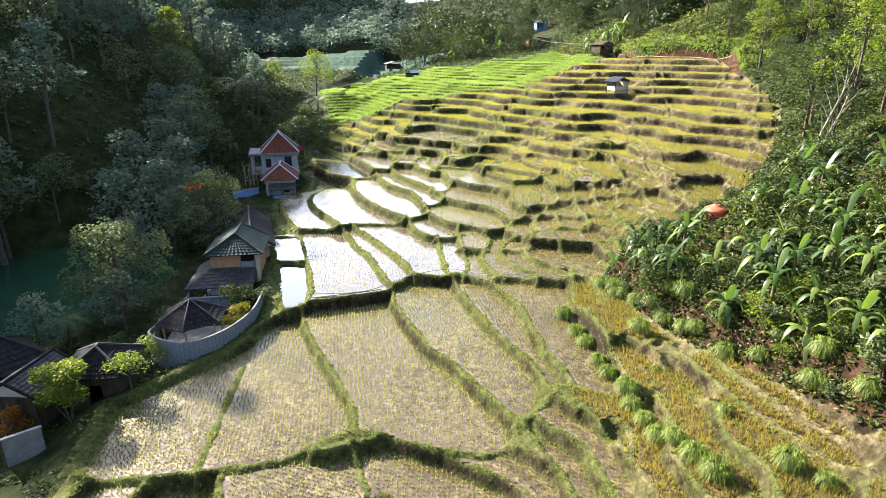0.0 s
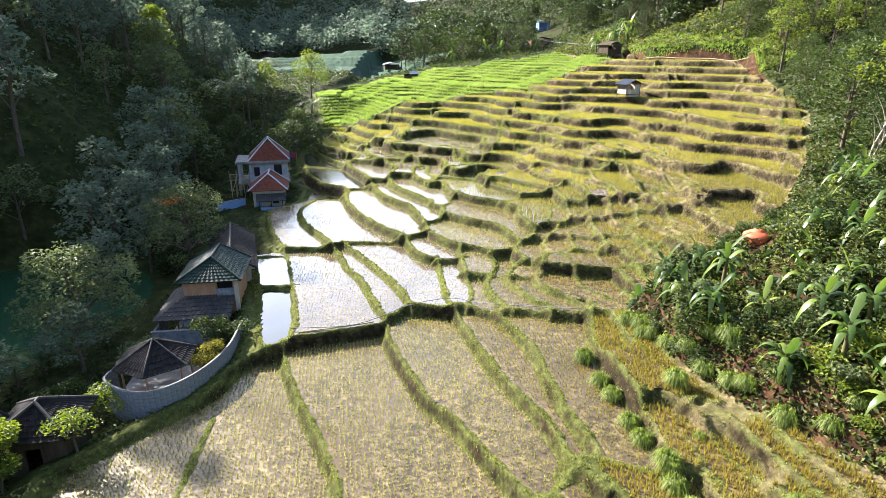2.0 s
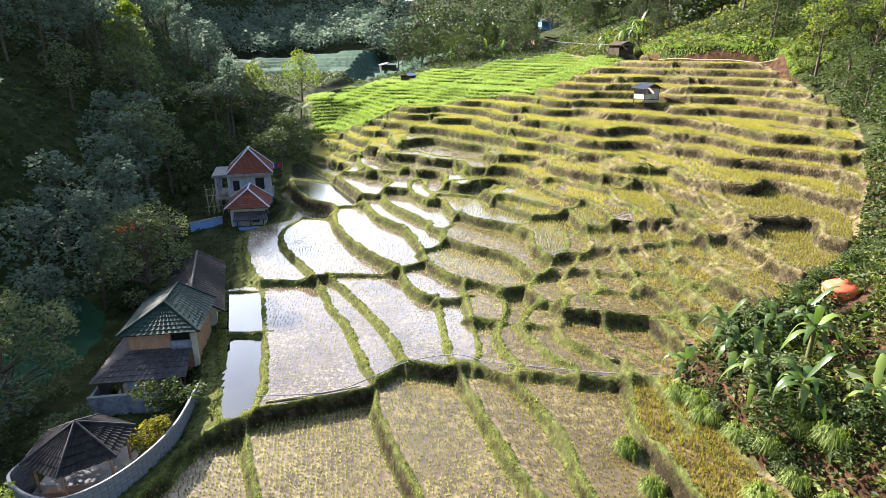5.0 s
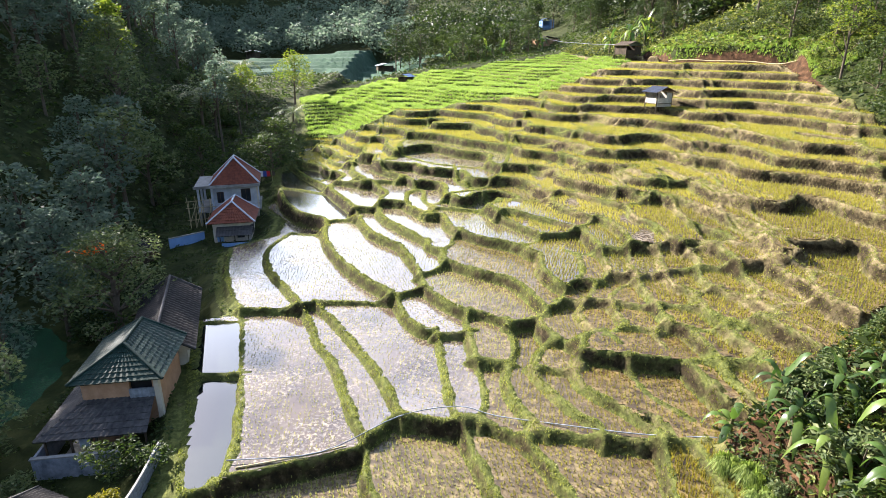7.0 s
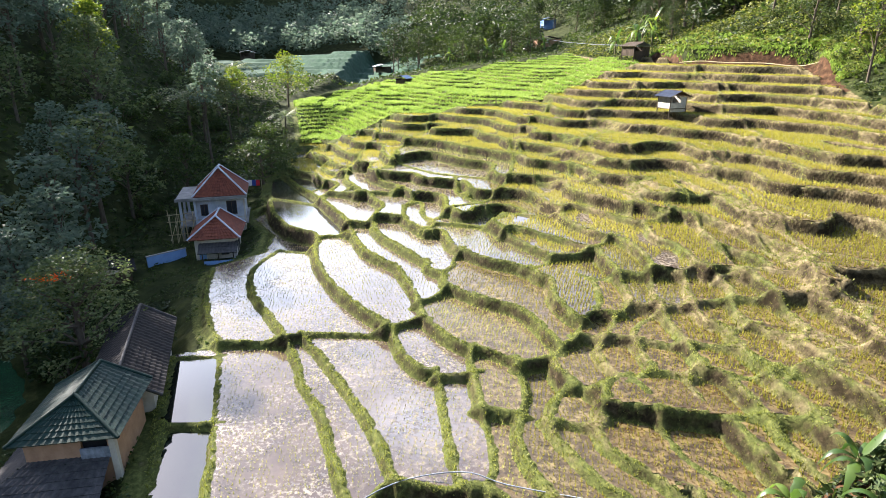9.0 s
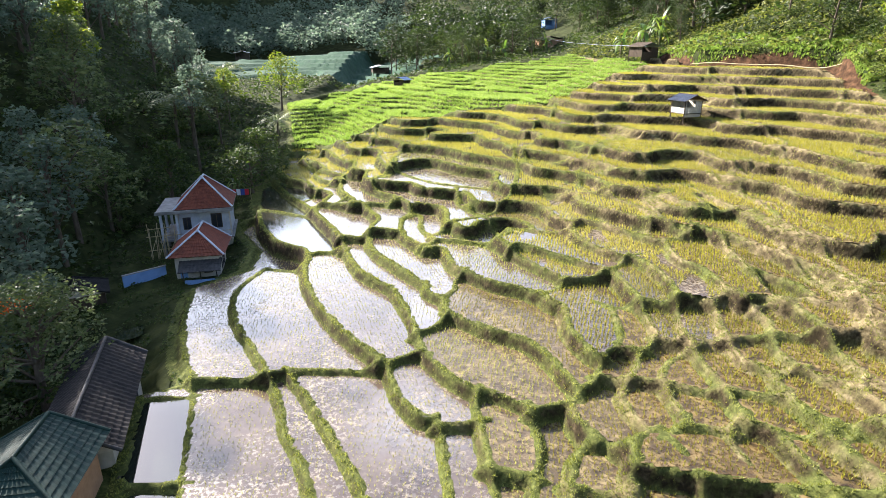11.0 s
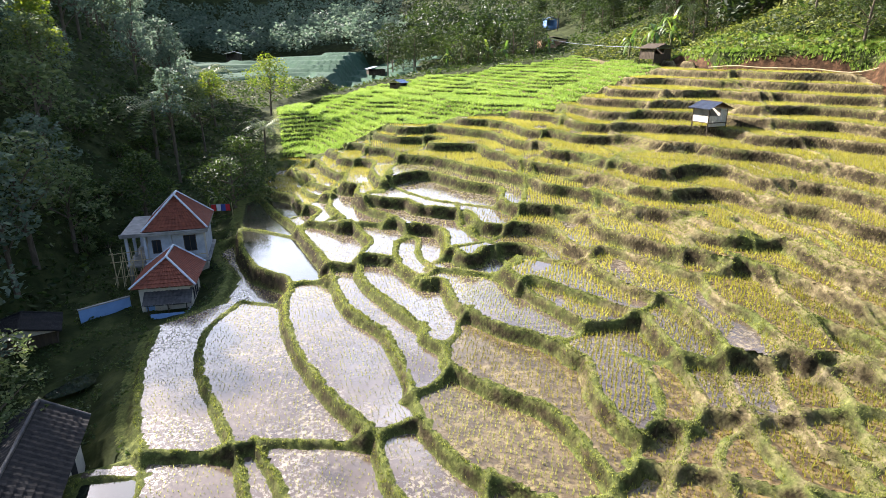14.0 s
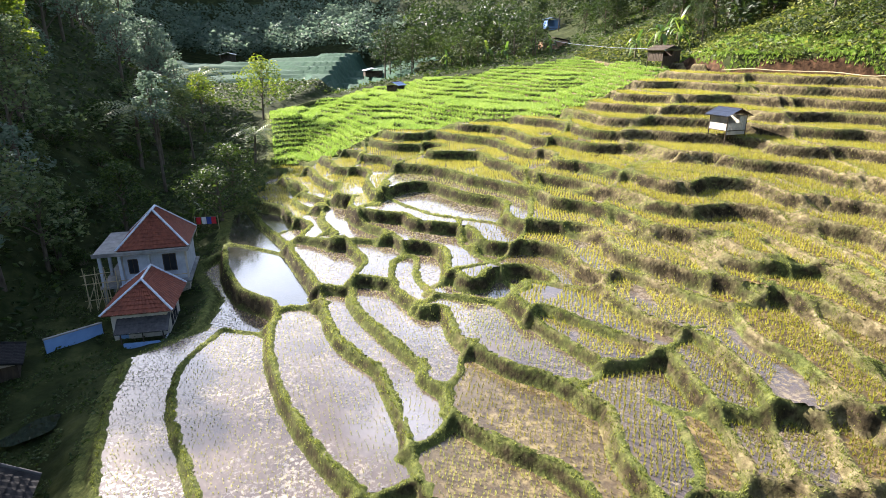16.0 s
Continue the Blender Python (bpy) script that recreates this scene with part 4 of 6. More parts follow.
def walls(parent, x0, x1, y0, y1, z0, z1, mat, t=0.16, holes=()):
    """Four walls; holes in the front wall: (from, to, sill, head)."""
    xs = sorted({x0, x1, *[h[0] for h in holes], *[h[1] for h in holes]})
    bm = bmesh.new()

    def put(a0, a1, b0, b1, c0, c1):
        cube = bmesh.ops.create_cube(bm, size=1)["verts"]
        for w in cube:
            w.co = Vector(((a0 + a1) / 2 + w.co.x * (a1 - a0), (b0 + b1) / 2 + w.co.y * (b1 - b0), (c0 + c1) / 2 + w.co.z * (c1 - c0)))

    for a, b in zip(xs, xs[1:]):
        hole = [h for h in holes if h[0] <= a and h[1] >= b]
        if hole:
            put(a, b, y0, y0 + t, z0, hole[0][2])
            put(a, b, y0, y0 + t, hole[0][3], z1)
        else:
            put(a, b, y0, y0 + t, z0, z1)
    part("front_wall", bm, mat, parent)
    part("back_wall", block(x0, x1, y1 - t, y1, z0, z1), mat, parent)
    part("side_wall", block(x0, x0 + t, y0 + t, y1 - t, z0, z1), mat, parent)
    part("side_wall", block(x1 - t, x1, y0 + t, y1 - t, z0, z1), mat, parent)


def window(parent, x, y, z, w, h, depth=0.05, frame_mat=None):
    """A window in a front wall: frame with a dark pane behind."""
    fr = part("window", block(x - w / 2, x + w / 2, y + 0.05, y + 0.08, z, z + h, 0), GLASS, parent)
    for a in ((x - w / 2 - 0.04, x - w / 2 + 0.02, z - 0.04, z + h + 0.04), (x + w / 2 - 0.02, x + w / 2 + 0.04, z - 0.04, z + h + 0.04), (x - w / 2, x + w / 2, z - 0.05, z + 0.01), (x - w / 2, x + w / 2, z + h - 0.01, z + h + 0.05), (x - 0.02, x + 0.02, z, z + h)):
        part("frame", block(a[0], a[1], y - 0.02, y + 0.06, a[2], a[3], 0.004), frame_mat or DARK_WOOD, fr)
    return fr


# two-storey house under construction, with a concrete deck roof
house = thing("house", pose(-25.9, 88.6, -0.4, 0, 0, 15), "unfinished two-storey grey plaster house with red tile roof", "house")
part("foundation", block(-3.4, 3.5, -3.0, 3.2, -1.5, 0.0), CONCRETE, house)
walls(house, -1.7, 3.3, -2.4, 3.0, 0.0, 1.75, CREAM, holes=((0.2, 1.6, 0.0, 1.6),))
part("floor_slab", block(-3.5, 3.6, -3.1, 3.2, 1.75, 1.92), CONCRETE, house)
walls(house, -1.7, 3.3, -2.4, 3.0, 1.92, 4.62, PLASTER, holes=((1.5, 2.5, 2.75, 4.2), (-1.2, -0.5, 2.75, 3.95)))
window(house, 2.0, -2.4, 2.75, 1.0, 1.45)
window(house, -0.85, -2.4, 2.75, 0.7, 1.2)
part("roof_slab", block(-3.6, 3.7, -3.3, 3.4, 4.62, 4.82), CONCRETE, house, "wet stained concrete deck")
part("parapet", block(-3.6, 3.7, -3.32, -3.2, 4.82, 4.95), CONCRETE, house)
for x, y in ((-3.2, -2.8), (-3.2, 0.0), (-3.2, 2.8), (0.4, -2.55), (-1.7, -2.85)):
    part("column", block(x - 0.13, x + 0.13, y - 0.13, y + 0.13, 0.0, 1.75), CONCRETE, house)
    part("column", block(x - 0.12, x + 0.12, y - 0.12, y + 0.12, 1.92, 4.62), PLASTER, house)
for x in (-1.7, 3.28):
    part("pilaster", block(x - 0.05, x + 0.12, -2.47, -2.4, 1.92, 4.62), CREAM, house)
hip_roof(house, 5.6, 6.0, 4.9, 2.75, 2.3, 2.3, RED_TILE, WHITE_CAP, 10, 16, (0.9, 0.2))
for k in range(9):
    x = -4.3 + 0.55 * (k % 5)
    y = -3.9 + 0.35 * (k % 3)
    pole("scaffold_pole", (x, y, -1.0), (x + 0.25 * math.sin(k * 2.1), y + 0.5 * math.cos(k), 3.4 + 0.5 * math.sin(k * 1.7)), 0.04, BAMBOO, house, 6)
for z, x1 in ((1.1, -1.6), (2.55, 3.4), (3.3, -2.2)):
    pole("scaffold_pole", (-4.6, -3.55, z), (x1, -3.45, z + 0.12), 0.035, BAMBOO, house, 6)
for x in (-4.4, -3.6, -2.6):
    pole("scaffold_pole", (x, -4.0, 0.6), (x + 0.9, -3.4, 2.9), 0.035, BAMBOO, house, 6)

# lower house in front of it
cottage = thing("house", pose(-23.2, 81.2, -0.9, 0, 0, 12), "small house with red tile hip roof and blue-white walls", "house")
walls(cottage, -1.9, 2.0, -1.7, 2.2, -0.6, 2.75, CREAM, holes=((0.55, 1.25, 1.0, 1.9), (-1.6, -0.9, 0.0, 1.9)))
window(cottage, 0.9, -1.7, 1.0, 0.7, 0.9)
part("door", block(-1.58, -0.92, -1.64, -1.58, 0.0, 1.88), BLUE_WALL, cottage, "faded blue door")
part("porch_wall", block(-1.0, 1.9, -2.9, -2.78, -0.6, 0.75), BLUE_WALL, cottage, "pale blue low wall")
part("porch_wall", block(1.78, 1.9, -2.78, -1.7, -0.6, 0.75), PLASTER, cottage)
part("porch_roof", mesh_np("porch_roof", *tiled(((-1.5, -3.0, 1.55), (2.2, -3.0, 1.55), (2.2, -1.5, 2.35), (-1.5, -1.5, 2.35)), 2, 12), GREY_TILE), None, cottage, "grey corrugated sheet")
for x in (-1.1, 0.4, 1.8):
    pole("post", (x, -2.84, 0.7), (x, -2.84, 1.6), 0.05, DARK_WOOD, cottage)
hip_roof(cottage, 5.0, 5.6, 2.75, 1.75, 2.5, 0.0, RED_TILE, WHITE_CAP, 8, 14, (0.05, 0.6))
for z in (0.2, 1.0, 1.7):
    part("window_recess", block(1.98, 2.02, -1.0 + z, -0.5 + z, 0.9, 1.9, 0), PAINTED_HOLE, cottage)

shed_wall = thing("yard_wall", pose(-27.5, 78.9, -1.0, 0, 0, 45), "pale blue painted yard wall in the shade", "wall")
part("wall_body", block(-1.9, 1.9, -0.08, 0.08, -0.6, 1.55), BLUE_WALL, shed_wall)
part("coping", block(-1.95, 1.95, -0.12, 0.12, 1.55, 1.63), CONCRETE, shed_wall)
yard = thing("shed", pose(-31.5, 74.8, -1.2, 0, 0, 30), "low dark shed with a tin roof in the shaded yard", "shed")
walls(yard, -2.2, 2.2, -1.3, 1.3, -0.6, 1.5, DARK_WOOD)
hip_roof(yard, 5.2, 3.4, 1.5, 0.7, 0.0, 0.0, BLACK_TILE, BLACK_TILE, 4, 14)

# green-roofed house and its lower roof
green = thing("house", pose(-18.75, 49.6, -2.3, 0, 0, 9), "peach-walled house with dark green tile roof", "house")
part("foundation", block(-3.2, 2.3, -2.4, 2.4, -0.8, 0.1), CONCRETE, green)
walls(green, -2.0, 2.1, -1.5, 2.6, 0.1, 4.35, PEACH, holes=((0.55, 1.75, 3.15, 4.2),))
part("window_recess", block(0.55, 1.75, -1.3, -1.22, 3.15, 4.2, 0), PAINTED_HOLE, green)
part("balcony_panel", block(0.5, 1.85, -1.62, -1.5, 2.95, 3.55), WHITEWASH, green, "white panel")
part("corner_post", block(1.85, 2.15, -1.62, -1.3, 0.1, 4.35), CREAM, green)
hip_roof(green, 5.0, 5.4, 4.3, 1.35, 2.1, 0.0, GREEN_TILE, GREEN_TILE, 8, 13, (0.05, 0.65))
part("lower_roof", mesh_np("lower_roof", *tiled(((-3.9, -3.6, 1.95), (1.8, -3.6, 1.95), (1.8, -1.4, 3.05), (-2.0, -1.4, 3.05)), 6, 16), GREY_TILE), None, green, "grey corrugated tiles")
part("lower_roof", mesh_np("lower_roof", *tiled(((-3.9, 2.6, 1.95), (-3.9, -3.6, 1.95), (-2.0, -1.4, 3.05), (-2.0, 2.6, 3.05)), 6, 16), GREY_TILE), None, green, "grey corrugated tiles")
for x in (-3.5, -2.2, -0.9, 0.4, 1.6):
    pole("post", (x, -3.3, -0.6), (x, -3.3, 2.05), 0.07, DARK_WOOD, green)
part("board", block(-1.75, -1.2, -3.42, -3.38, 1.3, 1.85), WHITEWASH, green, "pale board")
part("front_wall", block(-3.7, 0.5, -4.25, -4.1, -0.8, 1.35), WHITEWASH, green, "weathered whitewashed wall")
part("front_wall", block(-3.85, -3.7, -4.25, -1.0, -0.8, 1.35), WHITEWASH, green, "weathered whitewashed wall")
part("coping", block(-3.9, 0.55, -4.3, -4.05, 1.35, 1.43), CONCRETE, green)

# long dark-roofed building behind it
barn = thing("building", pose(-19.9, 57.2, -2.2, 0, 0, 19), "long low building with blackened tile roof by the ponds", "building")
walls(barn, -1.5, 1.55, -4.4, 4.6, -0.5, 3.3, CREAM, holes=((-0.6, 0.6, 1.5, 2.6),))
part("window_recess", block(-0.6, 0.6, -4.2, -4.15, 1.5, 2.6, 0), PAINTED_HOLE, barn)
hip_roof(barn, 4.3, 10.4, 3.3, 1.45, 0.0, 0.0, BLACK_TILE, GREY_TILE, 7, 26)
for y in (-2.5, 0.2, 2.8):
    part("window_recess", block(1.54, 1.58, y - 0.4, y + 0.4, 1.2, 2.2, 0), PAINTED_HOLE, barn)

# pavilion behind the round wall
pavilion = thing("pavilion", pose(-18.6, 38.9, -1.7, 0, 0, 8), "open pavilion with a dark six-sided tile roof", "pavilion")
part("floor_slab", block(-2.1, 2.1, -2.1, 2.1, -0.4, 0.15), CONCRETE, pavilion)
for k in range(6):
    a0, a1 = math.radians(60 * k + 30), math.radians(60 * k + 90)
    p, q = Vector((2.55 * math.cos(a0), 2.55 * math.sin(a0), 2.0)), Vector((2.55 * math.cos(a1), 2.55 * math.sin(a1), 2.0))
    apex = Vector((0, 0, 3.35))
    part("roof_slope", mesh_np("roof_slope", *tiled((p, q, apex, apex), 6, 9), BLACK_TILE), None, pavilion)
    v, f = tube([p + Vector((0, 0, 0.06)), apex + Vector((0, 0, 0.06))], [0.055, 0.055], 6)
    part("ridge_cap", mesh_np("ridge_cap", v, f, GREY_TILE, True), None, pavilion)
    pole("post", (p.x * 0.8, p.y * 0.8, 0.1), (p.x * 0.8, p.y * 0.8, 2.15), 0.07, PEACH, pavilion)
part("bench", block(-1.2, 1.2, -1.75, -1.35, 0.15, 0.6), PEACH, pavilion)

# round wall of whitewashed blocks
round_wall = thing("garden_wall", pose(0, 0, 0), "curved garden wall of weathered whitewashed blocks", "wall")
corner = [Vector(c) for c in ((-20.9, 38.2), (-20.9, 36.9), (-19.3, 35.75), (-17.6, 35.45), (-16.2, 36.5), (-15.2, 38.5), (-14.75, 41.2), (-15.1, 45.2))]
path = []
ext = [2 * corner[0] - corner[1], *corner, 2 * corner[-1] - corner[-2]]
for a, b, c, d in zip(ext, ext[1:], ext[2:], ext[3:]):
    for k in range(24):
        t = k / 24
        path.append(0.5 * (2 * b + (c - a) * t + (2 * a - 5 * b + 4 * c - d) * t * t + (3 * b - a - 3 * c + d) * t**3))
run = [0.0]
for a, b in zip(path, path[1:]):
    run.append(run[-1] + (b - a).length)


def along_wall(s):
    k = min(int(np.searchsorted(run, s)), len(run) - 1)
    k = max(k, 1)
    t = (s - run[k - 1]) / (run[k] - run[k - 1] + 1e-9)
    p = path[k - 1].lerp(path[k], t)
    d = (path[k] - path[k - 1]).normalized()
    return p, math.degrees(math.atan2(d.y, d.x))


core = []
for s in np.linspace(0, run[-1], 60):
    p, ang = along_wall(s)
    nrm = Vector((-math.sin(math.radians(ang)), math.cos(math.radians(ang))))
    for off in (0.055, -0.055):
        core += [(p.x + nrm.x * off, p.y + nrm.y * off, -2.9), (p.x + nrm.x * off, p.y + nrm.y * off, 0.05)]
cf = []
for k in range(59):
    i = 4 * k
    cf += [(i, i + 4, i + 5, i + 1), (i + 2, i + 3, i + 7, i + 6), (i + 1, i + 5, i + 7, i + 3)]
part("wall_core", mesh_np("wall_core", core, cf, CONCRETE), None, round_wall, "dark mortar")
wall_block = bpy.data.meshes.new("block")
bm = block(-0.288, 0.288, -0.08, 0.08, -0.1, 0.1, 0.014)
bm.to_mesh(wall_block)
bm.free()
wall_block.materials.append(WHITEWASH)
rw = random.Random(3)
for course in range(9):
    s = 0.3 + (0.3 if course % 2 else 0.0)
    while s < run[-1] - 0.2:
        p, ang = along_wall(s)
        ob = new("block", wall_block)
        ob.parent = round_wall
        ob.matrix_basis = pose(p.x, p.y, -1.92 + 0.228 * course, rw.uniform(-1.5, 1.5), 0, ang + rw.uniform(-1, 1))
        s += 0.605

# houses at the near corner of the village
near_house = thing("house", pose(-24.9, 30.6, -2.9, 0, 0, -4), "low house with dark and grey tile roof", "house")
walls(near_house, -1.2, 1.2, -1.6, 1.6, -0.5, 3.0, DARK_WOOD)
hip_roof(near_house, 3.3, 4.0, 3.0, 0.9, 0.0, 0.0, GREY_TILE, BLACK_TILE, 7, 12)
mid_house = thing("house", pose(-21.9, 32.6, -2.4, 0, 0, 10), "small house with blackened hip roof beside the garden", "house")
walls(mid_house, -1.6, 1.6, -1.5, 1.5, -0.5, 2.4, DARK_WOOD, holes=((-0.4, 0.4, -0.5, 1.7),))
hip_roof(mid_house, 4.2, 4.0, 2.4, 1.3, 1.8, 1.8, BLACK_TILE, GREY_TILE, 7, 12)
back_house = thing("house", pose(-28.6, 32.6, -2.5, 0, 0, -35), "low house with a dark green hip roof", "house")
walls(back_house, -2.0, 2.0, -2.0, 2.0, -0.5, 2.6, DARK_WOOD)
hip_roof(back_house, 5.0, 5.0, 2.6, 1.6, 2.0, 2.0, BLACK_TILE, BLACK_TILE, 7, 12)
gate = thing("yard_wall", pose(-22.9, 26.4, -2.4, 0, 0, 40), "short grey plaster yard wall", "wall")
part("wall_body", block(-0.9, 0.9, -0.08, 0.08, -0.5, 1.7), CONCRETE, gate)
part("coping", block(-0.95, 0.95, -0.12, 0.12, 1.7, 1.78), CONCRETE, gate)

# field huts
DARK_TIN = plain("dark_blue_tin", (0.012, 0.018, 0.032), (0.035, 0.048, 0.08), 1.5, 0.75, 0.0)
OLD_TIN = plain("brown_rusted_tin", (0.035, 0.022, 0.018), (0.11, 0.075, 0.06), 2.0, 0.65, 0.2)
WOVEN = plain("pale_woven_panel", (0.36, 0.34, 0.28), (0.58, 0.55, 0.47), 4.0, 0.85)
def field_hut(m, label, w, d, h, roof_a, roof_b, wall_mat, stilts=0.5, open_side=False):
    hut = thing("field_hut", m, label, "hut")
    for x in (-w / 2, w / 2):
        for y in (-d / 2, d / 2):
            pole("post", (x, y, -0.6), (x, y, h), 0.06, DARK_WOOD, hut)
    part("floor_deck", block(-w / 2 - 0.1, w / 2 + 0.1, -d / 2 - 0.1, d / 2 + 0.1, stilts, stilts + 0.08), DARK_WOOD, hut)
    n = max(4, int(w / 0.28))
    for k in range(n):
        x = -w / 2 + (k + 0.5) * w / n
        top = h - 0.1 if k > n * 0.55 else stilts + 0.75
        part("plank", block(x - w / n * 0.46, x + w / n * 0.46, -d / 2 - 0.02, -d / 2 + 0.02, stilts * 0.3, top, 0.004), wall_mat, hut)
    m_n = max(3, int(d / 0.3))
    for k in range(m_n):
        y = -d / 2 + (k + 0.5) * d / m_n
        for x in (-w / 2, w / 2):
            tall = stilts + 0.7 if open_side and x < 0 else h - 0.1
            part("plank", block(x - 0.02, x + 0.02, y - d / m_n * 0.45, y + d / m_n * 0.45, stilts, tall, 0.004), wall_mat, hut)
    part("back_board", block(-w / 2, w / 2, d / 2 - 0.03, d / 2 + 0.02, stilts, h - 0.15), wall_mat, hut)
    e = 0.4
    part("roof_sheet", mesh_np("roof_sheet", *tiled(((-w / 2 - e, d / 2 + e, h - 0.05), (-w / 2 - e, -d / 2 - e, h - 0.05), (0, -d / 2 - e, h + 0.62), (0, d / 2 + e, h + 0.62)), 2, 10, 0.03, 0.03), roof_a), None, hut)
    part("roof_sheet", mesh_np("roof_sheet", *tiled(((w / 2 + e, -d / 2 - e, h - 0.05), (w / 2 + e, d / 2 + e, h - 0.05), (0, d / 2 + e, h + 0.62), (0, -d / 2 - e, h + 0.62)), 2, 10, 0.03, 0.03), roof_b), None, hut)
    pole("ridge_pole", (0, -d / 2 - e, h + 0.66), (0, d / 2 + e, h + 0.66), 0.05, DARK_WOOD, hut)
    return hut


def on_ground(x, y, turn):
    return pose(x, y, float(ground_height(np.array([x]), np.array([y]))[0]), 0, 0, turn)


field_hut(on_ground(28.4, 97.6, 20), "open bamboo field hut with tin roof on the terraces", 2.4, 2.2, 2.0, DARK_TIN, OLD_TIN, WOVEN, open_side=True)
field_hut(on_ground(34.2, 131.5, 25), "dark wooden field hut with blue tin roof on stilts", 3.4, 3.0, 2.5, DARK_WOOD, BLUE_TIN, DARK_WOOD, 0.9)
field_hut(on_ground(-8.3, 163.5, -30), "small grey shed with tin roof on the green field", 2.6, 2.6, 1.5, PALE_TIN, BLUE_TIN, DARK_WOOD, 0.3)
field_hut(on_ground(37.5, 238.0, 10), "little blue hut among the trees", 4.2, 3.6, 3.4, BLUE_TIN, BLUE_TIN, BLUE_WALL, 0.6)
field_hut(on_ground(30.0, 196.0, 10), "low reddish brick shed behind the green field", 6.5, 3.5, 2.4, BLACK_TILE, BLACK_TILE, PEACH, 0.2)
field_hut(on_ground(-67.5, 240.0, 15), "far hut with a pale tin roof", 4.6, 4.0, 2.4, PALE_TIN, PALE_TIN, DARK_WOOD, 0.4)
field_hut(on_ground(-17.0, 205.0, 15), "far shed with a pale tin roof among fields", 4.6, 4.0, 1.8, PALE_TIN, PALE_TIN, DARK_WOOD, 0.4)

# water tank on the bank
tank = thing("water_tank", on_ground(20.4, 41.8, 0) @ Matrix.Diagonal((1.25, 1.25, 1.0, 1.0)), "orange plastic water tank on a concrete ring", "water tank")
tz = 8.1 - tank.matrix_basis.translation.z
prof = [(0.0, tz), (0.22, tz), (0.24, tz - 0.08), (0.45, tz - 0.14), (0.66, tz - 0.3), (0.7, tz - 0.4), (0.67, tz - 0.5), (0.7, tz - 0.6), (0.67, tz - 0.75), (0.7, tz - 0.9), (0.67, tz - 1.05), (0.68, tz - 1.3), (0.0, tz - 1.3)]
v, f = [], []
for r0, z0 in prof:
    for k in range(24):
        v.append((r0 * math.cos(k * 0.2618), r0 * math.sin(k * 0.2618), z0))
for i in range(len(prof) - 1):
    for k in range(24):
        f.append((i * 24 + k, (i + 1) * 24 + k, (i + 1) * 24 + (k + 1) % 24, i * 24 + (k + 1) % 24))
part("tank_body", mesh_np("tank_body", v, f, ORANGE, True), None, tank)
v, f = tube([(0, 0, tz - 1.3), (0, 0, tz - 1.9), (0, 0, -0.8)], [0.85, 0.85, 0.85], 20)
part("stand", mesh_np("stand", v, f, CONCRETE), None, tank, "round concrete stand")
v, f = tube([(-0.95, -0.5, tz - 1.0), (-0.95, -0.5, -0.6)], [0.33, 0.36], 16)
part("drum", mesh_np("drum", v, f, PLASTER, True), None, tank, "grey drum")
pole("outlet_pipe", (-0.6, -0.3, tz - 1.2), (-4.5, -1.8, tz - 2.6), 0.03, WHITEWASH, tank)


# pipes, hoses and a laundry line
def hose(name, label, plan, r, mat, lift=0.2):
    p = [Vector((x, y, float(ground_height(np.array([x]), np.array([y]))[0]) + lift)) for x, y in plan]
    q = [2 * p[0] - p[1], *p, 2 * p[-1] - p[-2]]
    line = []
    for a, b, c, d in zip(q, q[1:], q[2:], q[3:]):
        for k in range(5):
            t = k / 5
            line.append(0.5 * (2 * b + (c - a) * t + (2 * a - 5 * b + 4 * c - d) * t * t + (3 * b - a - 3 * c + d) * t**3))
    line.append(p[-1])
    v, f = tube(line, [r] * len(line), 6)
    return tagged(new(name, mesh_np(name, v, f, mat, True)), label, "pipe")


hose("water_hose", "pale water hose along the earth bank between fields", [(-11.0, 43.4), (-6.4, 44.0), (-2.6, 46.2), (0.6, 46.4), (2.6, 45.6), (6.0, 44.2), (9.4, 43.0), (12.6, 42.2)], 0.03, WHITEWASH)
hose("bamboo_pipe", "long bamboo water pipe along the upper terraces", [(36.6, 117.5), (38.6, 114.5), (40.8, 111.4), (44.2, 107), (47.0, 102.5), (50.0, 98)], 0.07, BAMBOO, 0.5)
hose("plank_walk", "weathered bamboo pole lying on the earth bank", [(-10.4, 43.0), (-7.0, 43.9), (-5.2, 44.6)], 0.05, BAMBOO, 0.12)
ZC = float(ground_height(np.array([34.2]), np.array([131.5]))[0]) + 2.6
v, f = tube([(33.2, 131.5, ZC), (32.2, 150, ZC + 0.2), (31.0, 175, ZC + 0.9), (30.4, 194, ZC + 1.8)], [0.035] * 4, 6)
tagged(new("cable", mesh_np("cable", v, f, WHITEWASH, True)), "pale cable strung between the hut and the brick shed", "cable")
laundry = thing("laundry_line", on_ground(-25.3, 100.5, 10), "short washing line with red, white and blue cloths", "laundry")
for x in (-1.2, 1.2):
    pole("post", (x, 0, -0.4), (x, 0, 1.9), 0.04, BAMBOO, laundry)
pole("line", (-1.2, 0, 1.75), (1.2, 0, 1.75), 0.012, WHITEWASH, laundry)
CLOTHS = ((-0.8, (0.5, 0.03, 0.03)), (-0.25, (0.65, 0.65, 0.68)), (0.25, (0.05, 0.08, 0.3)), (0.75, (0.55, 0.04, 0.05)))
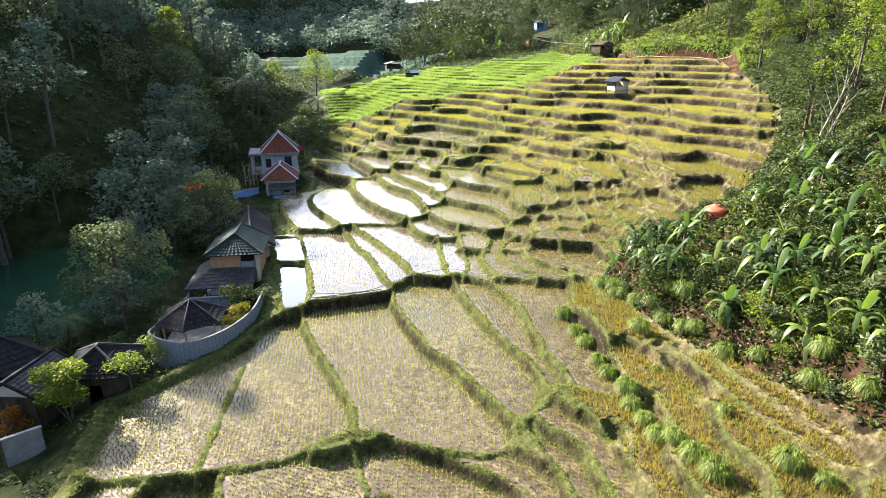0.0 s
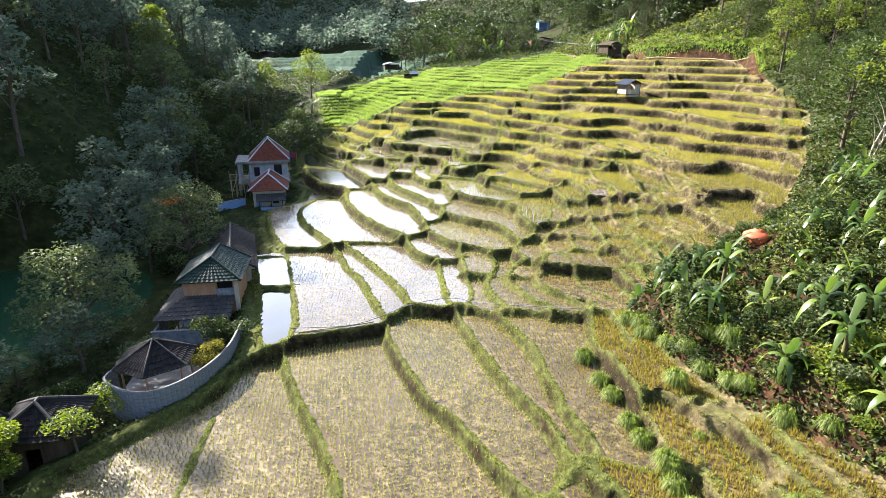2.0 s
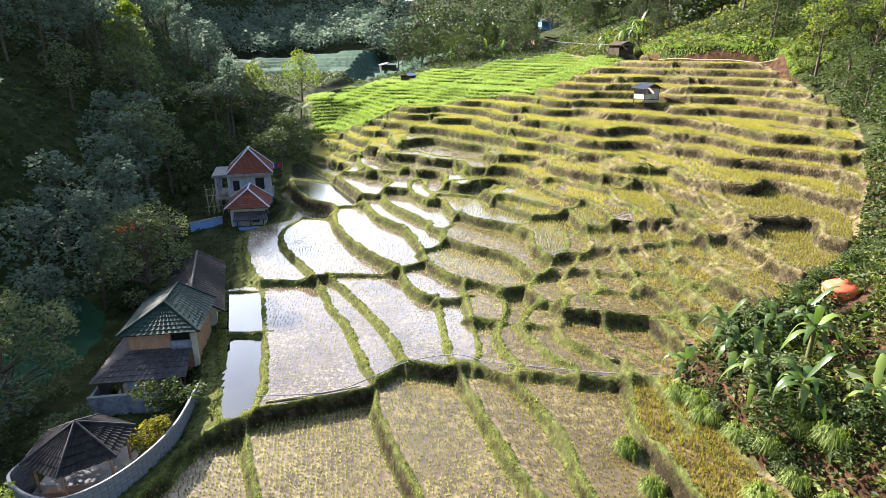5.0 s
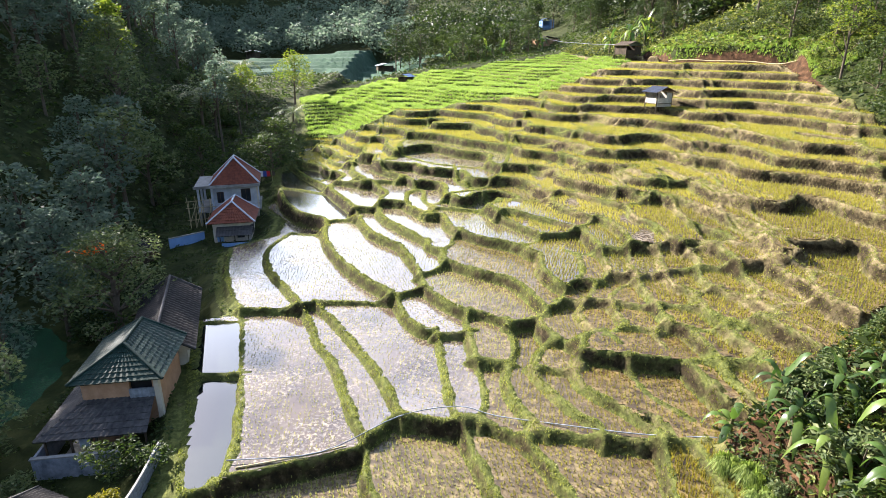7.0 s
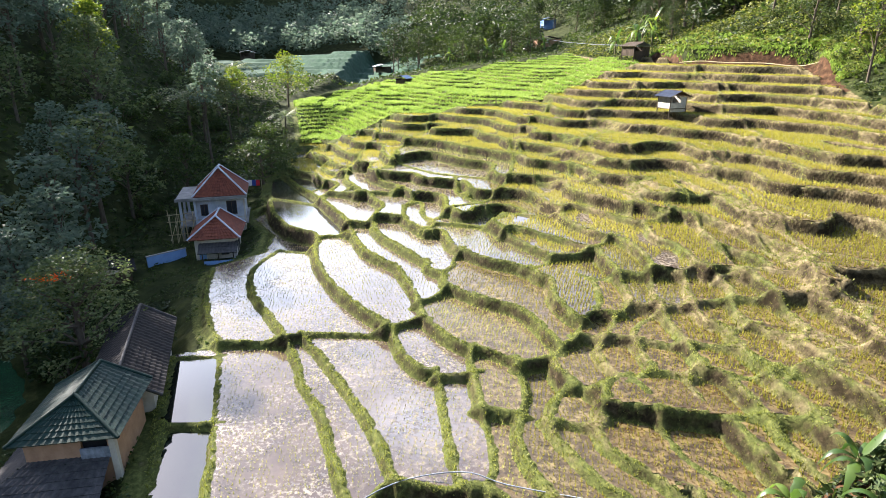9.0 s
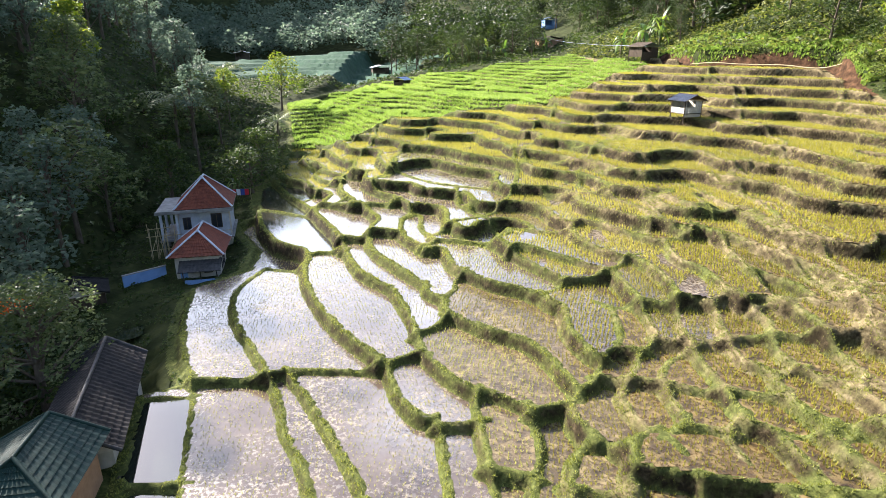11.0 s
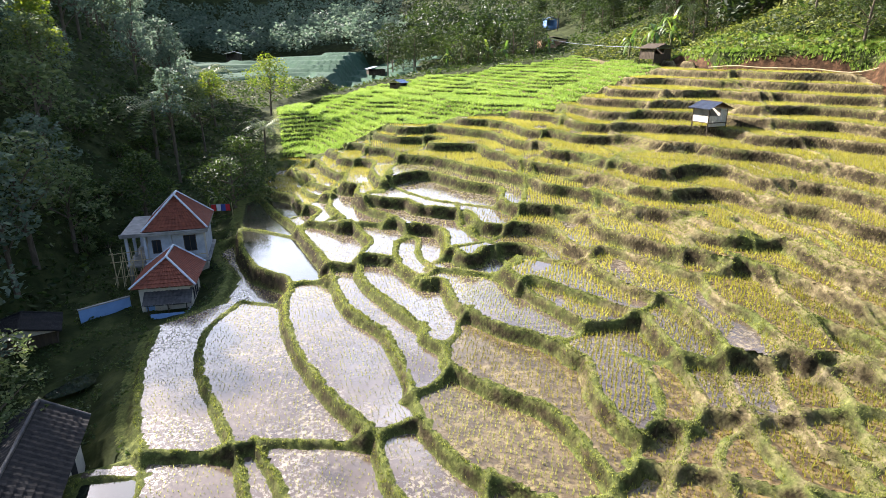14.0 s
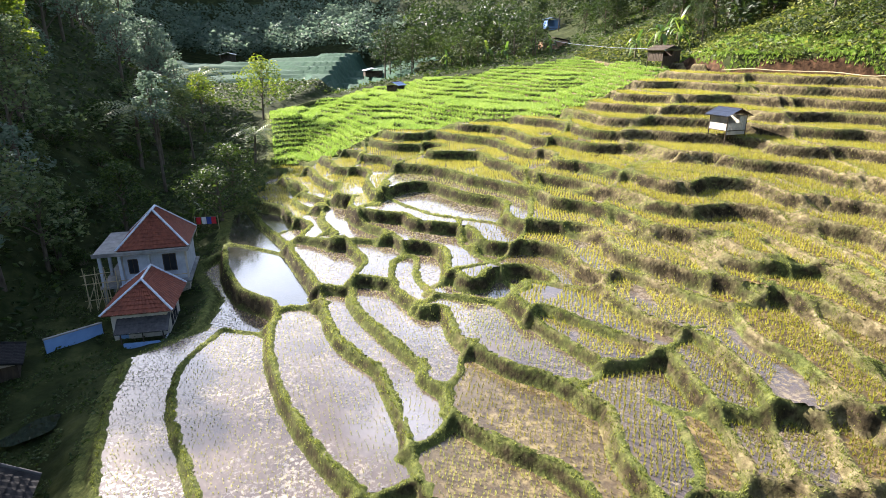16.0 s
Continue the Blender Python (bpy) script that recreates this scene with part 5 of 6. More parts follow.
for k, (x, c) in enumerate(CLOTHS):
    m_c = plain("cloth", tuple(0.8 * q for q in c), c, 3.0, 0.9, stain=0.1)
    v, f = [], []
    for i in range(7):
        for j in range(5):
            v.append((x - 0.24 + 0.08 * i, 0.05 * math.sin(i * 1.7 + k) * j / 4 + (0.012 if i % 2 else 0), 1.76 - 0.2 * j))
    f = [(a * 5 + b, a * 5 + b + 1, a * 5 + b + 6, a * 5 + b + 5) for a in range(6) for b in range(4)]
    part("cloth", mesh_np("cloth", v, f, m_c, True), None, laundry)

# fish pond in the shade and the yard pool
def water(name, label, cx, cy, rx, ry, z, mat, turn=0.0):
    pts = []
    for k in range(40):
        a = 6.2832 * k / 40
        w = 1 + 0.1 * math.sin(3 * a + 1) + 0.06 * math.sin(5 * a)
        x, y = rx * w * math.cos(a), ry * w * math.sin(a)
        pts.append((cx + x * math.cos(turn) - y * math.sin(turn), cy + x * math.sin(turn) + y * math.cos(turn), z))
    bm = bmesh.new()
    bm.faces.new([bm.verts.new(p) for p in pts])
    me = bpy.data.meshes.new(name)
    bm.to_mesh(me)
    bm.free()
    me.materials.append(mat)
    return tagged(new(name, me), label, "pond", kind="structure")


water("water", "murky green fish pond in the shade of the ridge", -38, 52, 12.0, 15.0, -2.35, GREEN_POND)
water("water", "small pool reflecting the sky in the dark yard", -24.6, 69.2, 0.9, 1.7, -1.0, POND, -0.5)


# ---- plants ----
def leaf_cards(centres, sizes, rng, flat=0.35, narrow=0.55):
    """Small pointed leaves, two triangles folded along the rib."""
    n = len(centres)
    d = rng.normal(0, 1, (n, 3))
    d[:, 2] = d[:, 2] * flat - 0.25
    d /= np.linalg.norm(d, axis=1)[:, None] + 1e-9
    e = rng.normal(0, 1, (n, 3))
    e -= d * (e * d).sum(1)[:, None]
    e /= np.linalg.norm(e, axis=1)[:, None] + 1e-9
    up = np.cross(d, e)
    L = sizes[:, None]
    v = np.stack([centres - d * L * 0.5, centres + e * L * narrow * 0.5 + up * L * 0.1, centres + d * L * 0.5, centres - e * L * narrow * 0.5 + up * L * 0.1], 1).reshape(-1, 3)
    i = np.arange(n)[:, None] * 4
    return v, np.concatenate([i + [0, 1, 2], i + [0, 2, 3]])


def crown_points(n, clumps, rng, shell=0.35):
    """Leaf places over the outer shells of several uneven clumps (x, y, z, radius)."""
    w = np.array([c[3] ** 2 for c in clumps])
    pick = rng.choice(len(clumps), n, p=w / w.sum())
    c = np.array([k[:3] for k in clumps])[pick]
    r = np.array([k[3] for k in clumps])[pick]
    d = rng.normal(0, 1, (n, 3))
    d[:, 2] = d[:, 2] * 0.8 + 0.25
    d /= np.linalg.norm(d, axis=1)[:, None] + 1e-9
    lump = 1 + 0.22 * np.sin(5 * d[:, 0] + 3 * pick) * np.sin(4 * d[:, 1] + pick)
    rad = r * lump * (1 - shell * rng.uniform(0, 1, n) ** 1.6)
    return c + d * rad[:, None] * np.array([1, 1, 0.72])


def tree(name, label, height, spread, leaves, size, foliage, seed, trunk_r=0.16, bare=0.35, clump_n=9, category="tree", flat=0.35, group="", layered=False):
    """A tapered trunk with limbs, and a crown of many small leaves in clumps with gaps."""
    r = np.random.RandomState(seed)
    ob = thing(name, Matrix.Identity(4), label, category, group)
    lean = r.uniform(-0.06, 0.06, 2) * height
    top = Vector((lean[0], lean[1], height * 0.9))
    limbs = [tube([(0, 0, -0.5), (lean[0] * 0.2, lean[1] * 0.2, height * 0.3), top * 0.65, top], [trunk_r * 1.35, trunk_r, trunk_r * 0.7, trunk_r * 0.2])]
    clumps = []
    for k in range(clump_n):
        a = k * 2.4 + r.uniform(-0.4, 0.4)
        h = bare + (0.95 - bare) * (k + 0.5) / clump_n
        reach = spread * 0.5 * (1.0 - 0.75 * max(h - 0.55, 0) / 0.45) * r.uniform(0.55, 0.95)
        if layered:
            h = bare + (0.98 - bare) * round(4 * (k + 0.5) / clump_n) / 4
        tip = Vector((math.cos(a) * reach + lean[0] * h, math.sin(a) * reach + lean[1] * h, height * h))
        start = Vector((lean[0] * h * 0.7, lean[1] * h * 0.7, height * max(h - 0.22, 0.15)))
        limbs.append(tube([start, start.lerp(tip, 0.5) + Vector((0, 0, height * 0.02)), tip], [trunk_r * 0.5, trunk_r * 0.3, trunk_r * 0.1], 5))
        clumps.append((*tip, spread * r.uniform(0.16, 0.27) * (0.62 if clump_n > 20 else 1.0)))
    clumps.append((top.x, top.y, height * 0.93, spread * 0.2))
    v, f = joined(limbs)
    part("trunk", mesh_np("trunk", v, f, BARK, True), None, ob)
    pts = crown_points(leaves, clumps, r)
    part("crown", mesh_np("crown", *leaf_cards(pts, size * r.uniform(0.6, 1.3, leaves), r, flat), foliage), None, ob)
    return ob


def at_ground(x, y, turn=0.0, scale=1.0, sink=0.0):
    z = float(ground_height(np.array([x]), np.array([y]))[0]) - sink
    return pose(x, y, z, 0, 0, turn) @ Matrix.Scale(scale, 4)


def plant_copy(proto, x, y, turn, scale, sink=0.1):
    ob = copy_thing(proto, Matrix.Identity(4))
    ob.matrix_basis = at_ground(x, y, turn, scale, sink)
    return ob


rng = np.random.RandomState(21)

# grass along the bunds
bx, by = rng.uniform(-21, 45, 620000), rng.uniform(18, 116, 620000)
bd = np.minimum(bund_distance(bx, by), np.where(sample(ids, bx, by, 0) > 0, blend(contour, bx, by), 9.0))
lushness = waves(bx, by, 6, 31) + 0.5 * waves(bx, by, 1.7, 32) - np.interp(bx, (-4, 26), (-0.8, -0.15))
keep = (bd < 0.6) & (rng.uniform(0, 1, len(bx)) < np.where(bd < 0.42, 0.75, 0.35) * np.where(lushness > 0, 1, 0.25)) & (sample(ids, bx, by, 0) > 0) & (ground_height(bx, by) > sample(level, bx, by, 0.0) + 0.04)
bx, by = bx[keep], by[keep]
bz = ground_height(bx, by)
# grass thinned on steep near faces, baring the dark that reads as shade
face = (ground_height(bx, by + 0.1) - ground_height(bx, by - 0.1)) / 0.2
keep = rng.uniform(0, 1, len(bx)) > smooth_step(0.5, 1.3, face) * 0.85
bx, by, bz = bx[keep], by[keep], bz[keep]
v, t = blades(np.stack([bx, by, bz - 0.02], 1), 4, 0.15, 0.034, 0.15, rng)
tagged(new("bund_grass", mesh_np("bund_grass", v, t, GRASS)), "short yellow-green grass growing along the earth bunds", "grass", kind="stuff")

# forest on the shaded ridge
protos = [
    tree("forest_tree", "dark leafy forest tree on the shaded ridge", 11.0, 7.5, 850, 0.6, HAZED_WOODS, 1, 0.2, 0.35, 11, group="forest on the ridge"),
    tree("forest_tree", "dark leafy forest tree on the shaded ridge", 13.0, 6.5, 800, 0.57, HAZED_WOODS, 2, 0.2, 0.45, 10, group="forest on the ridge"),
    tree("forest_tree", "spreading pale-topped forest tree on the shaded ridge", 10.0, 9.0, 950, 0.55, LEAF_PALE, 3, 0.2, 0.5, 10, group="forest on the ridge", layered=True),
    tree("forest_tree", "dark leafy forest tree on the shaded ridge", 8.5, 6.5, 720, 0.57, HAZED_WOODS, 4, 0.17, 0.3, 10, group="forest on the ridge"),
    tree("forest_tree", "tall slender forest tree with a small crown", 15.0, 5.0, 800, 0.48, HAZED_WOODS, 5, 0.16, 0.6, 8, group="forest on the ridge"),
]
used = set()
spots = []
for gy in np.arange(34, 262, 7.4):
    foot_x = float(np.interp(gy, (0, 55, 68, 80, 120, 160, 230), (-49, -49, -40, -35, -38, -52, -95)))
    for gx in np.arange(foot_x - 66, foot_x + 2.0, 7.4):
        x, y = gx + rng.uniform(-2.6, 2.6), gy + rng.uniform(-2.6, 2.6)
        if rng.uniform() < 0.12 or (abs((x + 44) + 0.55 * (y - 118)) < 3.2 and 96 < y < 140):
            continue
        spots.append((x, y))
for x, y in spots:
    k = int(rng.choice(5, p=(0.3, 0.24, 0.16, 0.2, 0.1)))
    m = at_ground(x, y, rng.uniform(0, 360), rng.uniform(0.7, 1.2), 0.1)
    if k in used:
        copy_thing(protos[k], Matrix.Identity(4)).matrix_basis = m
    else:
        protos[k].matrix_basis = m
        used.add(k)

# woods over the hills round the head of the valley
def woods(name, label, spots, leaves, size, foliage):
    v_all, t_all, n = [], [], 0
    for x, y, h, w in spots:
        z = float(land(x, y))
        cl = [(x + rng.normal(0, w * 0.2), y + rng.normal(0, w * 0.2), z + h * rng.uniform(0.45, 0.95), w * rng.uniform(0.25, 0.42)) for _ in range(5)]
        p = crown_points(leaves, cl, rng)
        vv, tt = leaf_cards(p, size * rng.uniform(0.6, 1.3, leaves), rng)
        v_all.append(vv)
        t_all.append(tt + n)
        n += len(vv)
    ob = new(name, mesh_np(name, np.concatenate(v_all), np.concatenate(t_all), foliage))
    return tagged(ob, label, "woods", kind="stuff")


spots = []
for gy in np.arange(252, 420, 9.5):
    for gx in np.arange(-210, 260, 9.5):
        x, y = gx + rng.uniform(-4, 4), gy + rng.uniform(-4, 4)
        if x > np.interp(y, (160, 230, 300), (-52, -95, -170)) + 5:
            spots.append((x, y, rng.uniform(8, 15), rng.uniform(7, 11)))
for gy in np.arange(58, 252, 8.0):
    for gx in np.arange(52, 150, 8.0):
        x, y = gx + rng.uniform(-3.5, 3.5), gy + rng.uniform(-3.5, 3.5)
        if x > np.interp(y, (58, 80, 110, 140, 200, 252), (50, 56, 66, 56, 60, 40)):
            spots.append((x, y, rng.uniform(8, 15), rng.uniform(6, 10)))
for gy in np.arange(204, 252, 7.5):
    for gx in np.arange(-2, 62, 7.5):
        x, y = gx + rng.uniform(-3.5, 3.5), gy + rng.uniform(-3.5, 3.5)
        if math.hypot(x - 37.5, y - 238) > 6 and not (abs(x - 33) < 6 and y < 238):
            spots.append((x, y, rng.uniform(7, 13), rng.uniform(7, 10)))
for gy in np.arange(262, 300, 7.0):
    for gx in np.arange(-100, 0, 7.0):
        spots.append((gx + rng.uniform(-3, 3), gy + rng.uniform(-3, 3), rng.uniform(8, 13), rng.uniform(7, 10)))
for gy in np.arange(104, 205, 5.2):
    for gx in np.arange(48, 112, 5.2):
        x, y = gx + rng.uniform(-2.3, 2.3), gy + rng.uniform(-2.3, 2.3)
        if x > np.interp(y, (100, 125, 135, 205), (66, 60, 47, 47)) and rng.uniform() < 0.85:
            spots.append((x, y, rng.uniform(4, 10), rng.uniform(4, 7)))
# these left-hand woods carry haze in their leaf colour
woods("distant_woods", "green woods on the hills round the valley head, leaves paled as by haze", [s for s in spots if s[0] < -12], 100, 1.4, HAZED_WOODS)
# right-hand woods: shade is put in with the darker leaf colour
woods("distant_woods", "dense green woods behind the upper terraces, leaves darkened as in shade", [s for s in spots if s[0] >= -12], 120, 1.2, SHADED_LEAF)

# low undergrowth on the open slopes
ux, uy = rng.uniform(-75, 120, 150000), rng.uniform(16, 205, 150000)
off = np.where(ux > 0, ux - right_edge(uy), left_edge(uy) - ux - np.where(uy > 95, 2, 12))
keep = ((off > 1.0) | (uy > 175)) & (rng.uniform(0, 1, len(ux)) < 0.55) & ~((uy > 184) & (ux < -4) & (ux > -84)) & (np.hypot((ux + 38) * 0.8, (uy - 52) * 0.62) > 11)
ux, uy = ux[keep], uy[keep]
un = len(ux)
up_p = np.stack([ux, uy, land(ux, uy) + rng.uniform(0.05, 0.7, un)], 1)
tagged(new("undergrowth", mesh_np("undergrowth", *leaf_cards(up_p, rng.uniform(0.35, 0.95, un), rng), LEAF)), "low leafy undergrowth covering the slopes", "undergrowth", kind="stuff")

# herbs and creepers over the planted bank
hx, hy = rng.uniform(12, 50, 150000), rng.uniform(14, 66, 150000)
hoff = hx - right_edge(hy)
keep = (hoff > 0.15) & (hoff < 24) & (waves(hx, hy, 3, 35) > -0.8)
hx, hy = hx[keep], hy[keep]
h_n = len(hx)
hp = np.stack([hx, hy, ground_height(hx, hy) + rng.uniform(0.02, 0.45, h_n)], 1)
tagged(new("bank_herbs", mesh_np("bank_herbs", *leaf_cards(hp, rng.uniform(0.14, 0.42, h_n), rng), BANK_LEAF)), "dense green herbs and creepers covering the bank", "herbs", kind="stuff")

# scrub on the slope above the upper terraces
sx, sy = rng.uniform(30, 125, 80000), rng.uniform(95, 215, 80000)
keep = (sx > right_edge(sy) + 0.8) & (sy < 176)
sx, sy = sx[keep], sy[keep]
sc_n = len(sx)
sp = np.stack([sx, sy, land(sx, sy) + rng.uniform(0.05, 0.6, sc_n) * (1.2 + waves(sx, sy, 6, 37))], 1)
tagged(new("hill_scrub", mesh_np("hill_scrub", *leaf_cards(sp, rng.uniform(0.35, 0.85, sc_n), rng), SCRUB)), "sunlit grassy scrub on the slope above the terraces", "scrub", kind="stuff")

# bright weeds on the shelf above the water pipe
gx_w, gy_w = rng.uniform(35, 62, 42000), rng.uniform(95, 134, 42000)
g_off = gx_w - right_edge(gy_w)
keep = (g_off > 0.75) & (g_off < 7.0) & (waves(gx_w, gy_w, 3, 43) > -0.5)
gx_w, gy_w = gx_w[keep], gy_w[keep]
v, t = blades(np.stack([gx_w, gy_w, land(gx_w, gy_w) - 0.02], 1), 4, 0.5, 0.12, 0.35, rng)
tagged(new("shelf_weeds", mesh_np("shelf_weeds", v, t, RICE_LUSH)), "bright green weeds on the earth shelf above the terraces", "weeds", kind="stuff")

# weeds and litter on the dark earth round the village
wx, wy = rng.uniform(-36, -13, 60000), rng.uniform(22, 125, 60000)
woff = left_edge(wy) - wx
keep = (woff > 0.4) & (woff < 15) & (waves(wx, wy, 4, 33) > -0.1) & (np.hypot((wx + 38) * 0.8, (wy - 52) * 0.62) > 10)
wx, wy = wx[keep], wy[keep]
wn_n = len(wx)
wp = np.stack([wx, wy, ground_height(wx, wy) + rng.uniform(0.0, 0.2, wn_n)], 1)
tagged(new("weeds", mesh_np("weeds", *leaf_cards(wp, rng.uniform(0.1, 0.32, wn_n), rng), LEAF)), "low weeds on the dark earth round the houses", "weeds", kind="stuff")

# trees that stand out
def placed(ob, x, y, turn=0.0, scale=1.0, sink=0.1):
    ob.matrix_basis = at_ground(x, y, turn, scale, sink)
    return ob


placed(tree("broadleaf_tree", "broad pale-leaved tree beside the fish pond and the houses", 7.4, 9.5, 5200, 0.3, LEAF_PALE, 41, 0.22, 0.22, 26, layered=True), -27.2, 45.5)
flame = placed(tree("tulip_tree", "spreading tree with pale leaves and a few orange flowers", 8.0, 9.5, 5200, 0.3, LEAF_PALE, 42, 0.24, 0.3, 26, layered=True), -25.6, 61.0)
placed(tree("broadleaf_tree", "large pale-topped tree at the foot of the ridge", 13.0, 9.0, 3000, 0.42, LEAF_PALE, 43, 0.25, 0.4, 12), -47.0, 107.0)
placed(tree("broadleaf_tree", "tree with a sunlit bright green top on the ridge", 13.5, 6.5, 2400, 0.45, LEAF_YELLOW, 44, 0.22, 0.5, 10), -50.0, 112.5)
placed(tree("broadleaf_tree", "thin-crowned sunlit tree by the green field", 10.0, 8.5, 1700, 0.42, LEAF_YELLOW, 45, 0.17, 0.45, 10, layered=True), -30.5, 144.0)
placed(tree("broadleaf_tree", "rounded dark green tree behind the house", 8.5, 6.0, 2600, 0.36, LEAF, 46, 0.18, 0.3, 11), -33.5, 99.5)
placed(tree("broadleaf_tree", "low spreading tree between house and green field", 5.6, 8.0, 2800, 0.34, LEAF, 47, 0.18, 0.25, 11), -24.5, 103.0)
placed(tree("broadleaf_tree", "low spreading tree between house and green field", 6.4, 7.5, 2600, 0.34, LEAF, 48, 0.18, 0.25, 11), -25.5, 111.0)
placed(tree("broadleaf_tree", "slim tree with a thin pale crown", 10.5, 5.0, 1100, 0.4, LEAF_PALE, 49, 0.14, 0.55, 8), -37.0, 128.0)
placed(tree("broadleaf_tree", "slim tree with a thin pale crown", 10.0, 5.5, 1100, 0.4, LEAF_YELLOW, 50, 0.14, 0.55, 8), -39.0, 139.0)
# this row gets darker leaf colours in place of the shade it lies in
line = tree("field_tree", "leafy tree in the row behind the green field, darkened as in shade", 10.0, 9.5, 1500, 0.6, LEAF, 51, 0.16, 0.12, 12, group="trees behind the green field")
line_b = tree("field_tree", "thin layered tree in the row behind the green field", 13.0, 8.5, 1200, 0.6, SHADED_LEAF, 52, 0.16, 0.25, 11, group="trees behind the green field", layered=True)
placed(line, -6.0, 205.0)
placed(line_b, -13.0, 196.0)
for k in range(44):
    x = -12 + 72 * (k + rng.uniform(0, 0.8)) / 44
    y = 190 + rng.uniform(-4, 42)
    if abs(x - 33) < 4 and y < 238:
        y = 248
    copy_thing(line if k % 3 else line_b, Matrix.Identity(4)).matrix_basis = at_ground(x, y, rng.uniform(0, 360), rng.uniform(0.6, 1.0), 0.1)

# wood above the bank and the upper terraces
side = tree("hillside_tree", "sunlit leafy tree above the terraces", 9.0, 7.0, 2200, 0.36, LEAF, 53, 0.17, 0.25, 11, group="trees above the terraces")
side_b = tree("hillside_tree", "tall thin-crowned tree above the terraces", 12.5, 6.0, 1700, 0.34, LEAF_YELLOW, 54, 0.14, 0.4, 10, group="trees above the terraces")
placed(side, 40.0, 64.0)
placed(side_b, 38.5, 56.0)
wood_spots = [(43, 69), (47, 74), (36.5, 59), (43, 58), (48, 64), (34, 51), (39, 49), (44, 52), (50, 80), (52, 88), (55, 96), (36, 44), (41, 41), (33, 39), (38, 36), (46, 45), (52, 72), (56, 84), (60, 104), (58, 112), (34, 31), (40, 28), (47, 36), (44, 76), (48, 92), (51, 99), (49, 106), (54, 109), (47, 84), (56, 100), (61, 96), (62, 88), (53, 116), (57, 120), (64, 112), (66, 102), (50, 118)]
for k, (x, y) in enumerate(wood_spots):
    copy_thing(side if k % 3 else side_b, Matrix.Identity(4)).matrix_basis = at_ground(x, y, rng.uniform(0, 360), rng.uniform(0.55, 0.95), 0.1)
grove = tree("grove_tree", "tall dense tree in the grove behind the upper hut", 17.0, 8.0, 3000, 0.42, SHADED_LEAF, 55, 0.25, 0.2, 14, group="grove behind the upper hut")
placed(grove, 49.0, 148.0)
for x, y, s in ((53, 152, 0.9), (57, 146, 1.0), (61, 151, 0.9), (46, 156, 0.75), (66, 144, 0.85), (71, 150, 0.8), (44, 141, 0.4), (48, 142, 0.5), (51, 140, 0.42), (55, 141, 0.5), (59, 140, 0.45), (63, 141, 0.5), (67, 139, 0.45), (72, 141, 0.5), (46, 148, 0.55), (76, 144, 0.6), (42, 152, 0.5), (80, 150, 0.8), (50, 158, 1.1), (55, 160, 1.2), (60, 158, 1.1), (65, 162, 1.15), (47, 163, 1.0), (70, 158, 1.05), (75, 163, 1.1), (52, 146, 0.7), (57, 152, 1.1)):
    copy_thing(grove, Matrix.Identity(4)).matrix_basis = at_ground(x, y, 50 * x, s, 0.1)


def bare_tree(label, height, seed):
    """A leafless tree: a leaning trunk that forks into thin pale branches."""
    r = random.Random(seed)
    ob = thing("bare_tree", Matrix.Identity(4), label, "tree")
    top = Vector((0.28 * height, 0.05 * height, height))
    v, f = tube([(0, 0, -0.5), top * 0.35 + Vector((-0.25, 0, 0)), top * 0.7, top], [0.11, 0.085, 0.05, 0.015], 7)
    part("trunk", mesh_np("trunk", v, f, PALE_BARK, True), None, ob)
    for k in range(9):
        t = 0.35 + 0.06 * k
        start = top * t + Vector((-0.25 * max(0, 1 - abs(t - 0.35) * 3), 0, 0))
        way = Vector((r.uniform(-0.5, 0.7), r.uniform(-0.5, 0.5), 1)).normalized() * height * r.uniform(0.18, 0.36)
        v, f = tube([start, start + way * 0.5 + Vector((0.1, 0, 0)), start + way], [0.04, 0.026, 0.008], 5)
        part("branch", mesh_np("branch", v, f, PALE_BARK, True), None, ob)
    return ob


PALE_BARK = plain("pale_bark", (0.2, 0.17, 0.13), (0.38, 0.34, 0.27), 4.0, 0.85, 0.0, 0.02, (1, 1, 0.3))
placed(bare_tree("leafless tree with thin pale branches on the planted bank", 8.5, 3), 29.6, 46.5)
placed(bare_tree("leafless tree with thin pale branches on the planted bank", 6.0, 4), 31.5, 48.5)


def banana_leaf(length, width, rise, droop, seed):
    """One arching blade with a folded rib and notched edge."""
    r = random.Random(seed)
    v, f = [], []
    n = 9
    for k in range(n + 1):
        t = k / n
        out = length * (t - 0.22 * t * t)
        z = rise * math.sin(t * 1.75) - droop * t * t
        w = width * 0.5 * math.sin(3.14159 * min(1, 0.06 + 0.94 * t**0.8)) ** 0.75 * (1 - 0.3 * r.random()) if 0 < k < n else width * 0.03
        sag = w * 0.35
        v += [(out, -w, z - sag), (out, 0, z), (out, w, z - sag)]
    for k in range(n):
        a = 3 * k
        f += [(a, a + 1, a + 4, a + 3), (a + 1, a + 2, a + 5, a + 4)]
    return v, f


